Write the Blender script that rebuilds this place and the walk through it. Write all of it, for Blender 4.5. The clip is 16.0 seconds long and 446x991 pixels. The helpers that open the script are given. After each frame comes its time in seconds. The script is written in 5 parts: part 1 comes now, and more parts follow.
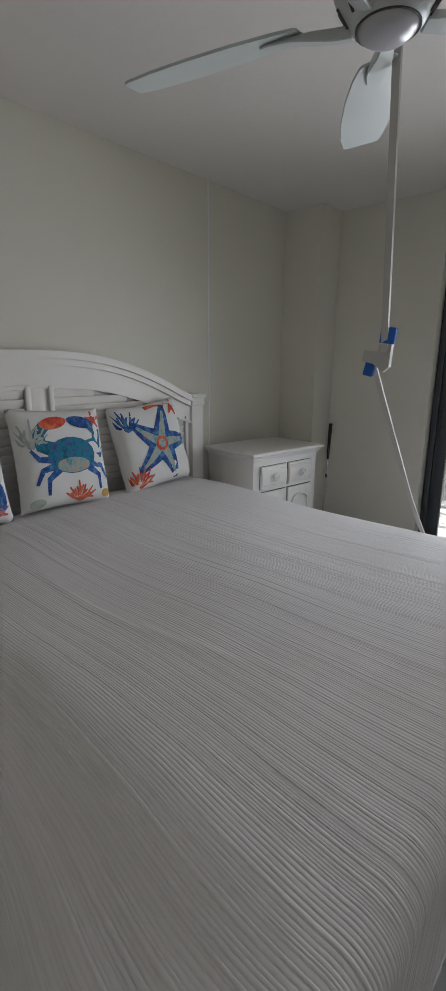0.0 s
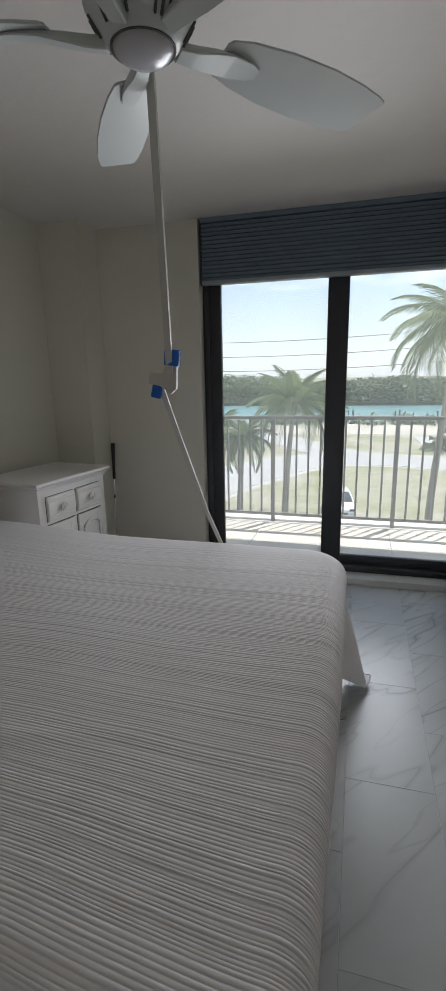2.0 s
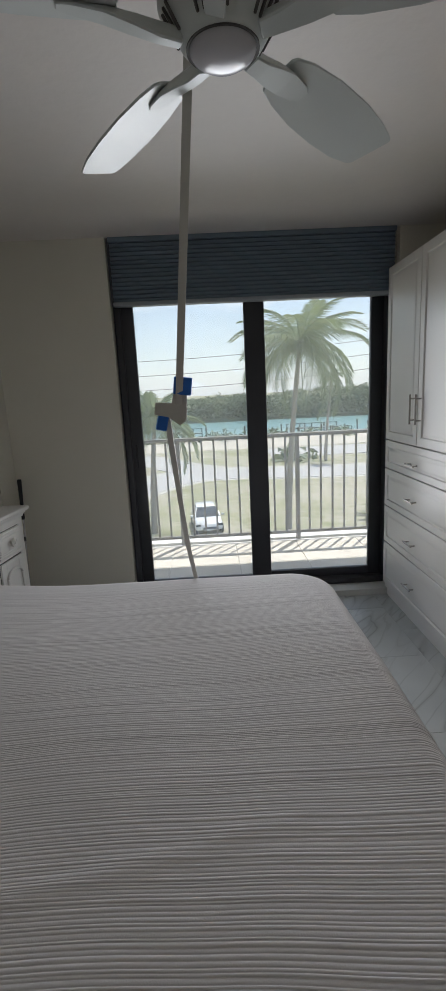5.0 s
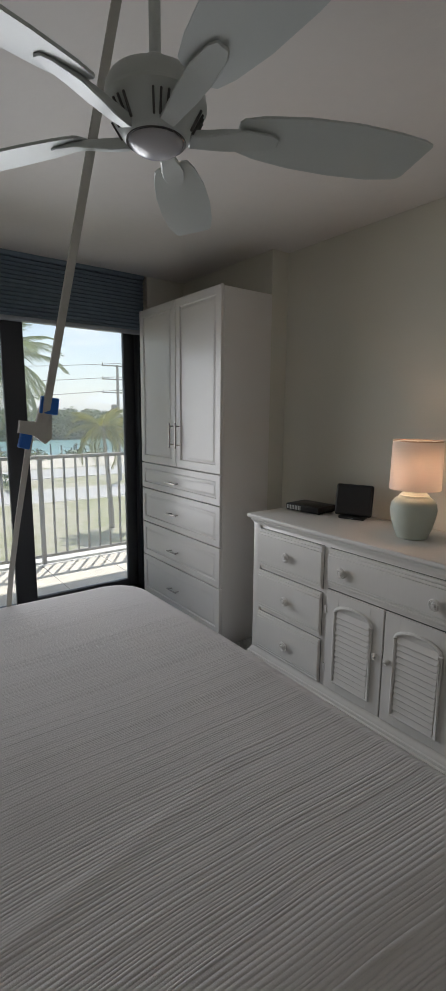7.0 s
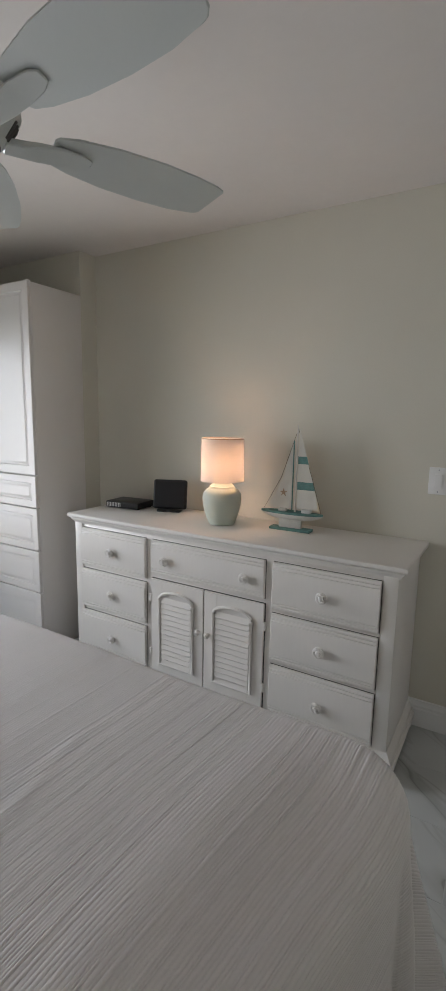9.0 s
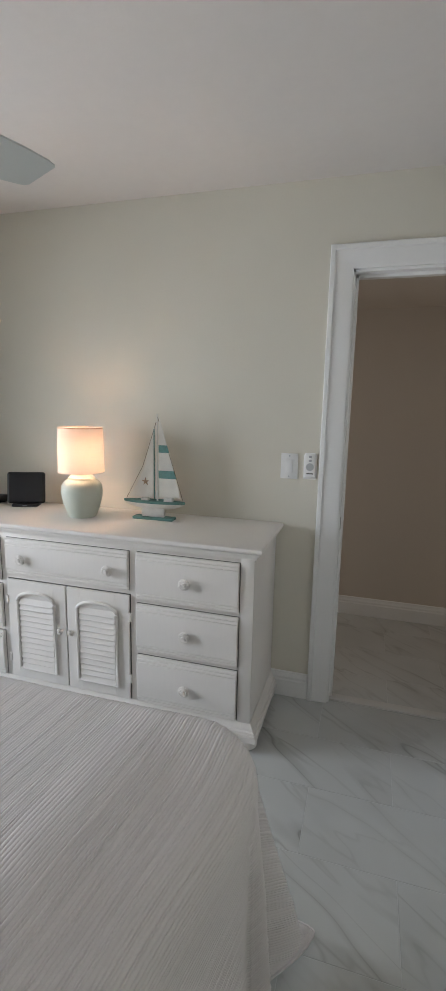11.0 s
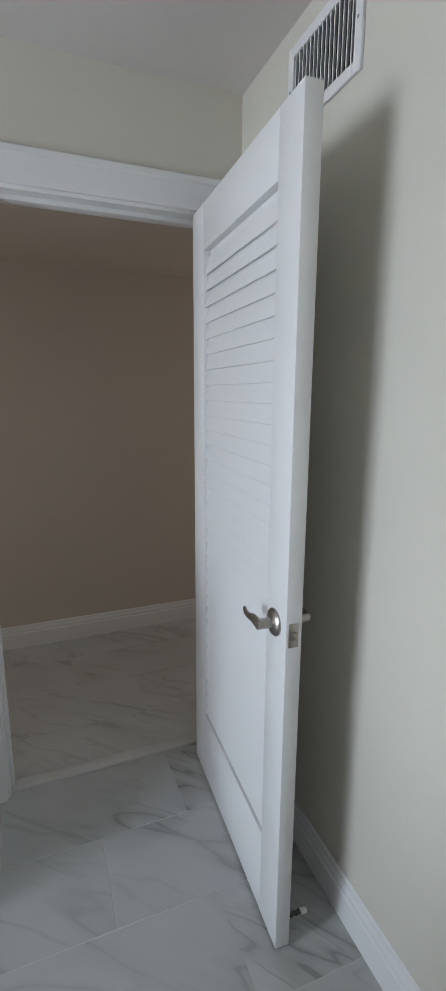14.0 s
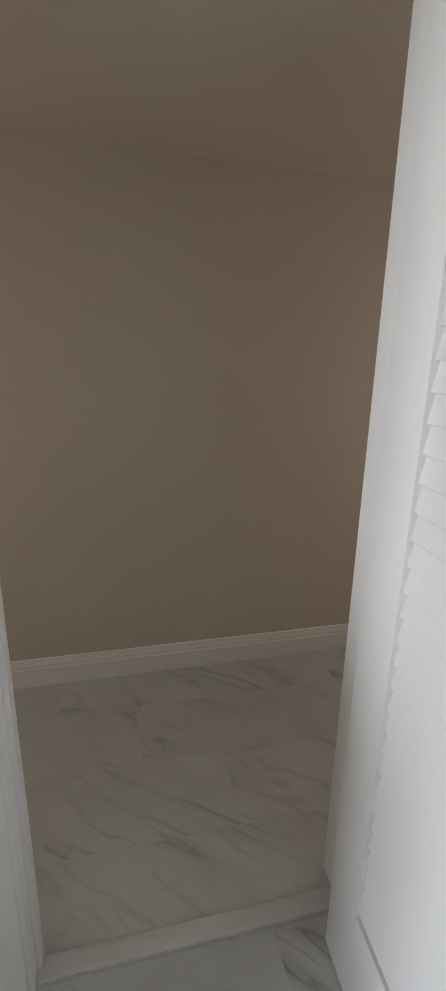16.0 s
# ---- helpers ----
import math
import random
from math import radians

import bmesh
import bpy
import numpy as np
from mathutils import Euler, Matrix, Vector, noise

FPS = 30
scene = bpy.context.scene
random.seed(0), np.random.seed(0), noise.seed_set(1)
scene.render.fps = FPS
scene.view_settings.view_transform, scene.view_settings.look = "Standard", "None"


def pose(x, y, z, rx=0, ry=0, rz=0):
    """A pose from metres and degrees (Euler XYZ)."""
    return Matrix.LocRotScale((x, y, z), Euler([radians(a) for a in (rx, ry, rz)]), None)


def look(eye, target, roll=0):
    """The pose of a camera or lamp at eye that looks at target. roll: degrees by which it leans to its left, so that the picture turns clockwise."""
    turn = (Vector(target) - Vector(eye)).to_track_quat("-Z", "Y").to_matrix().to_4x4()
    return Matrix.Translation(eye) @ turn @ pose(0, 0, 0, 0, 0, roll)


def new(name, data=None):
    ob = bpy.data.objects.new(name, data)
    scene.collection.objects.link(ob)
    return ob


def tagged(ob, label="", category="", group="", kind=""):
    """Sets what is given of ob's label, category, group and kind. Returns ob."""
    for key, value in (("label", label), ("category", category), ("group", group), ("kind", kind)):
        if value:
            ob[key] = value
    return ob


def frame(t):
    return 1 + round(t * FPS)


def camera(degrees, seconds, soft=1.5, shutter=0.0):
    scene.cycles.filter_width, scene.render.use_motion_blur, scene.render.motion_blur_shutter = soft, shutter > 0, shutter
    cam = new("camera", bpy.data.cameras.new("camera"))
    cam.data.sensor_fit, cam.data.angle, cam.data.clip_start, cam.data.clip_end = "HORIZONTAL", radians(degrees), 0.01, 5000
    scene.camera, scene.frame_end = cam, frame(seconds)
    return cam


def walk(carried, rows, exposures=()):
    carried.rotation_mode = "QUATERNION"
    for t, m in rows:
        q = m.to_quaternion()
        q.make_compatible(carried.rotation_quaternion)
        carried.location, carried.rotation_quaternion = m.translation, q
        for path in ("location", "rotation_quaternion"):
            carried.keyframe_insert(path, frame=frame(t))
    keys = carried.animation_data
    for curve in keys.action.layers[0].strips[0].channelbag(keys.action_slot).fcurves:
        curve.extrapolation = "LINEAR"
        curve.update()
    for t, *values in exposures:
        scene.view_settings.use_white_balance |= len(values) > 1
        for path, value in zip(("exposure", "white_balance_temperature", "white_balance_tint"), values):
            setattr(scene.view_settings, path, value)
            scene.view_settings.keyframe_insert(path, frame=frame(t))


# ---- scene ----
cam = camera(49.2, 16.0)
PATH = [
    (0, (-1.116, 0.85, 1.393), (-2.398, 2.295, 0.875), 0.2),
    (0.5, (-1.162, 0.909, 1.394), (-2.236, 2.522, 0.897), -0.4),
    (1, (-1.197, 0.906, 1.411), (-2.038, 2.654, 0.923), -2.1),
    (1.5, (-1.215, 0.902, 1.416), (-1.864, 2.732, 0.935), -1.3),
    (2, (-1.221, 0.902, 1.416), (-1.741, 2.776, 0.95), -1.1),
    (2.5, (-1.233, 0.904, 1.424), (-1.636, 2.807, 0.963), -1.0),
    (3, (-1.274, 0.917, 1.426), (-1.65, 2.83, 0.979), -1.5),
    (3.2, (-1.302, 0.908, 1.43), (-1.681, 2.819, 0.981), -1.9),
    (5.3, (-1.84, 0.987, 1.462), (-1.603, 2.931, 1.059), -1.7),
    (5.5, (-1.932, 1.01, 1.466), (-1.541, 2.93, 1.064), -0.6),
    (6, (-2.039, 0.936, 1.454), (-1.328, 2.768, 1.082), 0.3),
    (6.5, (-2.122, 0.9, 1.476), (-1.252, 2.663, 1.109), 1.4),
    (7, (-2.222, 0.922, 1.464), (-1.041, 2.501, 1.132), 0.5),
    (7.5, (-2.313, 0.92, 1.45), (-0.95, 2.348, 1.131), -0.5),
    (8, (-2.36, 0.902, 1.449), (-0.875, 2.204, 1.132), -0.0),
    (8.5, (-2.359, 0.872, 1.449), (-0.75, 2.017, 1.136), 0.6),
    (9, (-2.351, 0.858, 1.459), (-0.66, 1.877, 1.141), 1.0),
    (9.2, (-2.314, 0.846, 1.468), (-0.604, 1.83, 1.138), 0.8),
    (11.3, (-2.315, 0.788, 1.467), (-0.402, 1.244, 1.104), 1.1),
    (11.5, (-2.313, 0.793, 1.466), (-0.384, 1.174, 1.099), 1.0),
    (12, (-2.319, 0.775, 1.472), (-0.368, 1.003, 1.094), 1.1),
    (12.5, (-2.25, 0.735, 1.472), (-0.291, 0.788, 1.076), 1.2),
    (13, (-2.066, 0.703, 1.481), (-0.115, 0.535, 1.074), -0.4),
    (13.5, (-1.886, 0.709, 1.471), (0.03, 0.316, 1.055), 0.6),
    (14, (-1.709, 0.742, 1.465), (0.11, 0.019, 1.053), 0.3),
    (14.5, (-1.571, 0.745, 1.456), (0.214, -0.048, 1.025), 0.3),
    (15, (-1.375, 0.681, 1.444), (0.459, 0.035, 0.978), 0.8),
    (15.5, (-1.133, 0.641, 1.427), (0.745, 0.178, 0.919), 1.0),
    (16, (-0.832, 0.674, 1.444), (1.035, 0.226, 0.882), 1.2),
]
EXPOSURES = [(0.0, 0.63, 6300, 10), (1.0, 0.48, 6350, 10), (3.0, 0.18, 6500, 10), (5.5, 0.11, 6500, 10), (7.0, 0.13, 6550, 10), (8.0, 0.51, 6600, 11), (9.0, 0.94, 6500, 11), (11.5, 1.46, 6280, 10), (12.5, 1.44, 6230, 10), (13.0, 1.46, 6200, 10), (13.5, 1.65, 6020, 9), (14.0, 1.53, 5930, 9), (15.0, 1.44, 5980, 9), (15.5, 1.52, 6050, 9), (16.0, 1.84, 6450, 10)]
walk(cam, [(t, look(eye, target, roll)) for t, eye, target, roll in PATH], EXPOSURES)

# ---- world, sun and lights ----
SUN_ELEV, SUN_AZIM = radians(66), radians(35)
world = bpy.data.worlds.new("sky")
scene.world = world
world.use_nodes = True
wn, wl = world.node_tree.nodes, world.node_tree.links
sky = wn.new("ShaderNodeTexSky")
sky.sky_type, sky.sun_disc = "NISHITA", False
sky.sun_elevation, sky.sun_rotation = SUN_ELEV, SUN_AZIM
# scattered clouds, denser towards the horizon
wtc = wn.new("ShaderNodeTexCoord")
wmp = wn.new("ShaderNodeMapping")
wmp.inputs["Scale"].default_value = (1.6, 1.6, 6.0)
wnz = wn.new("ShaderNodeTexNoise")
wnz.inputs["Scale"].default_value, wnz.inputs["Detail"].default_value = 3.2, 7
wcr = wn.new("ShaderNodeValToRGB")
wcr.color_ramp.elements[0].position, wcr.color_ramp.elements[1].position = 0.47, 0.68
wmx = wn.new("ShaderNodeMix")
wmx.data_type = "RGBA"
wmx.inputs["B"].default_value = (7.0, 7.5, 8.2, 1)
wl.new(wtc.outputs["Generated"], wmp.inputs["Vector"])
wl.new(wmp.outputs["Vector"], wnz.inputs["Vector"])
wl.new(wnz.outputs["Fac"], wcr.inputs["Fac"])
wsx = wn.new("ShaderNodeSeparateXYZ")
whz = wn.new("ShaderNodeValToRGB")
whz.color_ramp.elements[0].color, whz.color_ramp.elements[1].color = (0.64, 0.64, 0.64, 1), (0.08, 0.08, 0.08, 1)
whz.color_ramp.elements[0].position, whz.color_ramp.elements[1].position = 0.0, 0.24
wad = wn.new("ShaderNodeMath")
wad.operation = "MAXIMUM"
wl.new(wtc.outputs["Generated"], wsx.inputs[0])
wl.new(wsx.outputs["Z"], whz.inputs["Fac"])
wl.new(whz.outputs["Color"], wad.inputs[0])
wl.new(wcr.outputs["Color"], wad.inputs[1])
wl.new(wad.outputs[0], wmx.inputs["Factor"])
wl.new(sky.outputs["Color"], wmx.inputs["A"])
wl.new(wmx.outputs["Result"], wn["Background"].inputs["Color"])
wn["Background"].inputs["Strength"].default_value = 0.15

sun = new("sun", bpy.data.lights.new("sun", "SUN"))
sun.data.energy, sun.data.angle, sun.data.color = 5.0, radians(0.5), (1, 0.96, 0.9)
sun.matrix_world = look((0, 0, 0), (-math.sin(SUN_AZIM) * math.cos(SUN_ELEV), -math.cos(SUN_AZIM) * math.cos(SUN_ELEV), -math.sin(SUN_ELEV)))

# the sky's light through the sliding door
sky_lamp = new("window_daylight", bpy.data.lights.new("window_daylight", "AREA"))
sky_lamp.data.shape, sky_lamp.data.size, sky_lamp.data.size_y = "RECTANGLE", 1.3, 1.3
sky_lamp.data.energy, sky_lamp.data.color, sky_lamp.data.spread = 12.0, (0.91, 0.94, 1.0), radians(110)
sky_lamp.matrix_world = look((-1.45, 4.205, 1.25), (-1.75, 0, 0.85))

# unseen warm fill lamps added at both ends of the corridor to brighten it
for hy, hw in ((2.3, 1.14), (-1.35, 0.96)):
    hall_fill = new("corridor_fill", bpy.data.lights.new("corridor_fill", "AREA"))
    hall_fill.data.shape, hall_fill.data.size, hall_fill.data.size_y = "RECTANGLE", 0.8, 1.4
    hall_fill.data.energy, hall_fill.data.color = hw, (1.0, 0.86, 0.73)
    hall_fill.matrix_world = look((0.62, hy, 1.25), (0.80, 0.4, 1.1))


# ---- materials ----
def nodes_of(name):
    m = bpy.data.materials.new(name)
    m.use_nodes = True
    return m, m.node_tree.nodes, m.node_tree.links, m.node_tree.nodes["Principled BSDF"]


def coords(n, l, per_object=False):
    tc = n.new("ShaderNodeTexCoord")
    if not per_object:
        return tc.outputs["Object"]
    info = n.new("ShaderNodeObjectInfo")
    mul = n.new("ShaderNodeVectorMath")
    mul.operation = "MULTIPLY_ADD"
    l.new(info.outputs["Random"], mul.inputs[0])
    mul.inputs[1].default_value = (37.0, 53.0, 19.0)
    l.new(tc.outputs["Object"], mul.inputs[2])
    return mul.outputs[0]


def noise_node(n, l, vec, scale, detail=4, rough=0.55, stretch=None, distortion=0.0):
    if stretch:
        mp = n.new("ShaderNodeMapping")
        mp.inputs["Scale"].default_value = stretch
        l.new(vec, mp.inputs["Vector"])
        vec = mp.outputs["Vector"]
    nz = n.new("ShaderNodeTexNoise")
    nz.inputs["Scale"].default_value, nz.inputs["Detail"].default_value, nz.inputs["Roughness"].default_value = scale, detail, rough
    nz.inputs["Distortion"].default_value = distortion
    l.new(vec, nz.inputs["Vector"])
    return nz.outputs["Fac"]


def ramp(n, l, fac, stops):
    cr = n.new("ShaderNodeValToRGB")
    el = cr.color_ramp.elements
    while len(el) < len(stops):
        el.new(0.5)
    for e, (p, c) in zip(el, stops):
        e.position, e.color = p, (*c, 1) if len(c) == 3 else c
    l.new(fac, cr.inputs["Fac"])
    return cr.outputs["Color"]


def mixed(n, l, a, b, fac, kind="MIX"):
    mx = n.new("ShaderNodeMix")
    mx.data_type, mx.blend_type = "RGBA", kind
    for sock, v in (("A", a), ("B", b), ("Factor", fac)):
        if isinstance(v, bpy.types.NodeSocket):
            l.new(v, mx.inputs[sock])
        else:
            mx.inputs[sock].default_value = v if sock == "Factor" else (*v, 1)
    return mx.outputs["Result"]


def surface(name, col, rough=0.5, metal=0.0, var=0.06, scale=3.0, fine=60.0, bump=0.05, stretch=None, coat=0.0, per_object=False, dirt=None, spec=0.5):
    """A plain surface with soft large-scale variation, fine grain, and relief."""
    m, n, l, b = nodes_of(name)
    vec = coords(n, l, per_object)
    big = noise_node(n, l, vec, scale, 4)
    small = noise_node(n, l, vec, fine, 3, stretch=stretch)
    lo, hi = [max(0, c * (1 - var)) for c in col], [min(1, c * (1 + var)) for c in col]
    c1 = ramp(n, l, big, [(0.3, lo), (0.7, hi)])
    g = ramp(n, l, small, [(0.25, (1 - var * 0.8,) * 3), (0.75, (1, 1, 1))])
    c2 = mixed(n, l, c1, g, 1.0, "MULTIPLY")
    if dirt:
        spots = noise_node(n, l, vec, scale * 2.3, 6, 0.7)
        f = ramp(n, l, spots, [(0.6, (0, 0, 0)), (0.78, (0.45,) * 3)])
        c2 = mixed(n, l, c2, dirt, f)
    l.new(c2, b.inputs["Base Color"])
    rr = ramp(n, l, big, [(0.3, (max(0, rough - 0.06),) * 3), (0.7, (min(1, rough + 0.06),) * 3)])
    l.new(rr, b.inputs["Roughness"])
    b.inputs["Metallic"].default_value = metal
    b.inputs["Coat Weight"].default_value = coat
    b.inputs["Specular IOR Level"].default_value = spec
    if bump:
        bp = n.new("ShaderNodeBump")
        bp.inputs["Strength"].default_value, bp.inputs["Distance"].default_value = bump, 0.004
        l.new(small, bp.inputs["Height"])
        l.new(bp.outputs["Normal"], b.inputs["Normal"])
    return m


M_WALL = surface("wall_paint", (0.668, 0.640, 0.556), 0.62, var=0.025, scale=1.3, fine=140, bump=0.10)
M_CEIL = surface("ceiling_paint", (0.73, 0.69, 0.66), 0.62, var=0.03, scale=1.1, fine=24, bump=0.30)
# wall paint again, its colour darker and browner for the corridor's dim light
M_HALL = surface("hall_shaded_paint", (0.60, 0.54, 0.47), 0.6, var=0.025, scale=1.3, fine=140, bump=0.10)
M_TRIM = surface("trim_paint", (0.80, 0.80, 0.79), 0.35, var=0.02, scale=2.0, fine=80, bump=0.03)
M_WHITE = surface("white_furniture_paint", (0.79, 0.76, 0.72), 0.38, var=0.03, scale=2.5, fine=90, bump=0.05, stretch=(1, 1, 0.2))
M_THERMO = surface("white_foil", (0.80, 0.765, 0.735), 0.36, var=0.02, scale=2.0, fine=160, bump=0.02)
# dark colour stands in for shade inside gaps, vent slots and round the dome
M_GROOVE = surface("shadow_gap", (0.10, 0.095, 0.09), 0.8, var=0.1)
M_BRONZE = surface("dark_bronze_aluminium", (0.042, 0.044, 0.050), 0.5, metal=0.2, var=0.1, fine=200, bump=0.02)
M_SHADE = surface("blue_grey_shade_cloth", (0.165, 0.215, 0.26), 0.85, var=0.03, scale=2, fine=400, bump=0.05)
M_SHADE_RAIL = surface("shade_rail", (0.30, 0.33, 0.36), 0.5, var=0.04)
M_NICKEL = surface("satin_nickel", (0.42, 0.39, 0.36), 0.32, metal=1.0, var=0.05, fine=300, bump=0.02)
M_BLACK = surface("black_plastic", (0.012, 0.012, 0.014), 0.4, var=0.15, fine=250, bump=0.04)
M_FAN = surface("fan_white", (0.55, 0.58, 0.565), 0.38, var=0.02, scale=3, fine=120, bump=0.02)
M_PVC = surface("grey_white_plastic", (0.52, 0.50, 0.46), 0.55, var=0.07, scale=5, fine=60)
M_TAPE = surface("blue_masking_tape", (0.015, 0.14, 0.55), 0.6, var=0.12, scale=20, fine=200, bump=0.2)
M_SILL = surface("sill_stone", (0.62, 0.62, 0.60), 0.45, var=0.06, scale=6)
M_GROUT = surface("grout", (0.62, 0.635, 0.63), 0.85, var=0.06, scale=9, fine=300)


def glass_mat(name, tint):
    """Clear pane with a pale translucent veil mixed in, imitating haze and glare over the view."""
    m, n, l, b = nodes_of(name)
    b.inputs["Base Color"].default_value = (*tint, 1)
    b.inputs["Roughness"].default_value = 0.0
    b.inputs["Transmission Weight"].default_value = 1.0
    b.inputs["IOR"].default_value = 1.01
    haze_veil = n.new("ShaderNodeBsdfTranslucent")
    haze_veil.inputs["Color"].default_value = (0.9, 0.93, 0.95, 1)
    mx = n.new("ShaderNodeMixShader")
    l.new(ramp(n, l, noise_node(n, l, coords(n, l), 2.0, 5), [(0.3, (0.12,) * 3), (0.7, (0.155,) * 3)]), mx.inputs["Fac"])
    l.new(b.outputs["BSDF"], mx.inputs[1])
    l.new(haze_veil.outputs["BSDF"], mx.inputs[2])
    l.new(mx.outputs["Shader"], n["Material Output"].inputs["Surface"])
    return m


M_GLASS = glass_mat("window_glass", (0.93, 0.96, 0.96))


def marble(name):
    """White glazed porcelain with thin grey diagonal veins, different on every tile."""
    m, n, l, b = nodes_of(name)
    vec = coords(n, l, True)
    turn = n.new("ShaderNodeMapping")
    turn.inputs["Rotation"].default_value = (0, 0, radians(-50))
    l.new(vec, turn.inputs["Vector"])
    run = turn.outputs["Vector"]
    v1 = noise_node(n, l, run, 1.0, 3, 0.45, stretch=(0.75, 3.3, 1.0), distortion=0.12)
    v2 = noise_node(n, l, run, 2.1, 3, 0.5, stretch=(0.55, 2.6, 1.0), distortion=0.3)
    where = noise_node(n, l, vec, 2.0, 3, 0.5)
    band = ramp(n, l, v1, [(0.468, (0, 0, 0)), (0.492, (0.35,) * 3), (0.499, (0.85,) * 3), (0.505, (0.3,) * 3), (0.54, (0, 0, 0))])
    thin = ramp(n, l, v2, [(0.482, (0, 0, 0)), (0.498, (0.42,) * 3), (0.520, (0, 0, 0))])
    patch = ramp(n, l, where, [(0.36, (0.12,) * 3), (0.64, (0.95,) * 3)])
    veil = mixed(n, l, mixed(n, l, band, thin, 1.0, "LIGHTEN"), patch, 1.0, "MULTIPLY")
    cloud = noise_node(n, l, vec, 3.1, 2)
    base = ramp(n, l, cloud, [(0.2, (0.47, 0.485, 0.475)), (0.8, (0.56, 0.575, 0.565))])
    col = mixed(n, l, base, (0.175, 0.175, 0.158), veil)
    l.new(col, b.inputs["Base Color"])
    rr = ramp(n, l, cloud, [(0.1, (0.28,) * 3), (0.9, (0.34,) * 3)])
    l.new(rr, b.inputs["Roughness"])
    return m


M_MARBLE = marble("veined_porcelain")


# ---- mesh helpers ----
def box(bm, x0, x1, y0, y1, z0, z1, bevel=0.0, seg=2):
    made = bmesh.ops.create_cube(bm, size=1.0)["verts"]
    for v in made:
        v.co = Vector(((x0 + x1) / 2 + v.co.x * (x1 - x0), (y0 + y1) / 2 + v.co.y * (y1 - y0), (z0 + z1) / 2 + v.co.z * (z1 - z0)))
    if bevel:
        edges = list({e for v in made for e in v.link_edges})
        bmesh.ops.bevel(bm, geom=edges, offset=bevel, segments=seg, affect="EDGES", profile=0.5)
    return bm


def boxes(*rows, bevel=0.0, seg=2):
    bm = bmesh.new()
    for r in rows:
        box(bm, *r, bevel=bevel, seg=seg)
    return bm


def lathe(profile, steps=32, centre=(0, 0)):
    """A turned body: (radius, z) pairs from bottom to top round the z axis."""
    bm = bmesh.new()
    rings = []
    for r, z in profile:
        if r < 1e-6:
            rings.append([bm.verts.new((centre[0], centre[1], z))])
        else:
            rings.append([bm.verts.new((centre[0] + r * math.cos(2 * math.pi * k / steps), centre[1] + r * math.sin(2 * math.pi * k / steps), z)) for k in range(steps)])
    for a, b in zip(rings, rings[1:]):
        for k in range(steps):
            q = [a[k % len(a)], a[(k + 1) % len(a)], b[(k + 1) % len(b)], b[k % len(b)]]
            q = [v for i, v in enumerate(q) if v not in q[:i]]
            if len(q) > 2:
                bm.faces.new(q)
    return bm


def tube(points, radius, sides=10, bm=None, flat=1.0):
    """A round bar along points; radius a number or one a point."""
    bm = bm or bmesh.new()
    pts = [Vector(p) for p in points]
    rad = radius if isinstance(radius, (list, tuple)) else [radius] * len(pts)
    rings = []
    for i, p in enumerate(pts):
        d = (pts[min(i + 1, len(pts) - 1)] - pts[max(i - 1, 0)]).normalized()
        s = d.cross(Vector((0, 0, 1)) if abs(d.z) < 0.95 else Vector((0, 1, 0))).normalized()
        u = s.cross(d)
        rings.append([bm.verts.new(p + rad[i] * (math.cos(2 * math.pi * k / sides) * s + flat * math.sin(2 * math.pi * k / sides) * u)) for k in range(sides)])
    for a, b in zip(rings, rings[1:]):
        for k in range(sides):
            bm.faces.new((a[k], a[(k + 1) % sides], b[(k + 1) % sides], b[k]))
    bm.faces.new(rings[0][::-1]), bm.faces.new(rings[-1])
    return bm


def prism(outline, z0, z1, bm=None):
    """An upright slab from a 2D outline (x, y)."""
    bm = bm or bmesh.new()
    lo = [bm.verts.new((x, y, z0)) for x, y in outline]
    hi = [bm.verts.new((x, y, z1)) for x, y in outline]
    k = len(lo)
    for i in range(k):
        bm.faces.new((lo[i], lo[(i + 1) % k], hi[(i + 1) % k], hi[i]))
    bm.faces.new(lo[::-1]), bm.faces.new(hi)
    return bm


def turned(bm, m):
    bmesh.ops.transform(bm, matrix=m, verts=bm.verts[:])
    return bm


def mesh_of(name, bm, material, smooth=None):
    bmesh.ops.recalc_face_normals(bm, faces=bm.faces[:])
    me = bpy.data.meshes.new(name)
    bm.to_mesh(me)
    bm.free()
    me.materials.append(material)
    if smooth is not None:
        me.polygons.foreach_set("use_smooth", [True] * len(me.polygons))
        me.set_sharp_from_angle(angle=radians(smooth))
    return me


def part(name, bm, material, parent, label="", smooth=35, at=None):
    ob = new(name, mesh_of(name, bm, material, smooth))
    ob.parent = parent
    if at is not None:
        ob.matrix_basis = at
    return tagged(ob, label) if label else ob


def shared(name, me, parent, at):
    ob = new(name, me)
    ob.parent = parent
    ob.matrix_basis = at
    return ob


def thing(name, at, label, category, group="", kind=""):
    ob = new(name)
    ob.empty_display_size = 0.1
    ob.matrix_world = at
    return tagged(ob, label, category, group, kind)


def solid(name, bm, material, label, category, kind="", group="", smooth=35, at=None):
    ob = new(name, mesh_of(name, bm, material, smooth))
    if at is not None:
        ob.matrix_world = at
    return tagged(ob, label, category, group, kind)


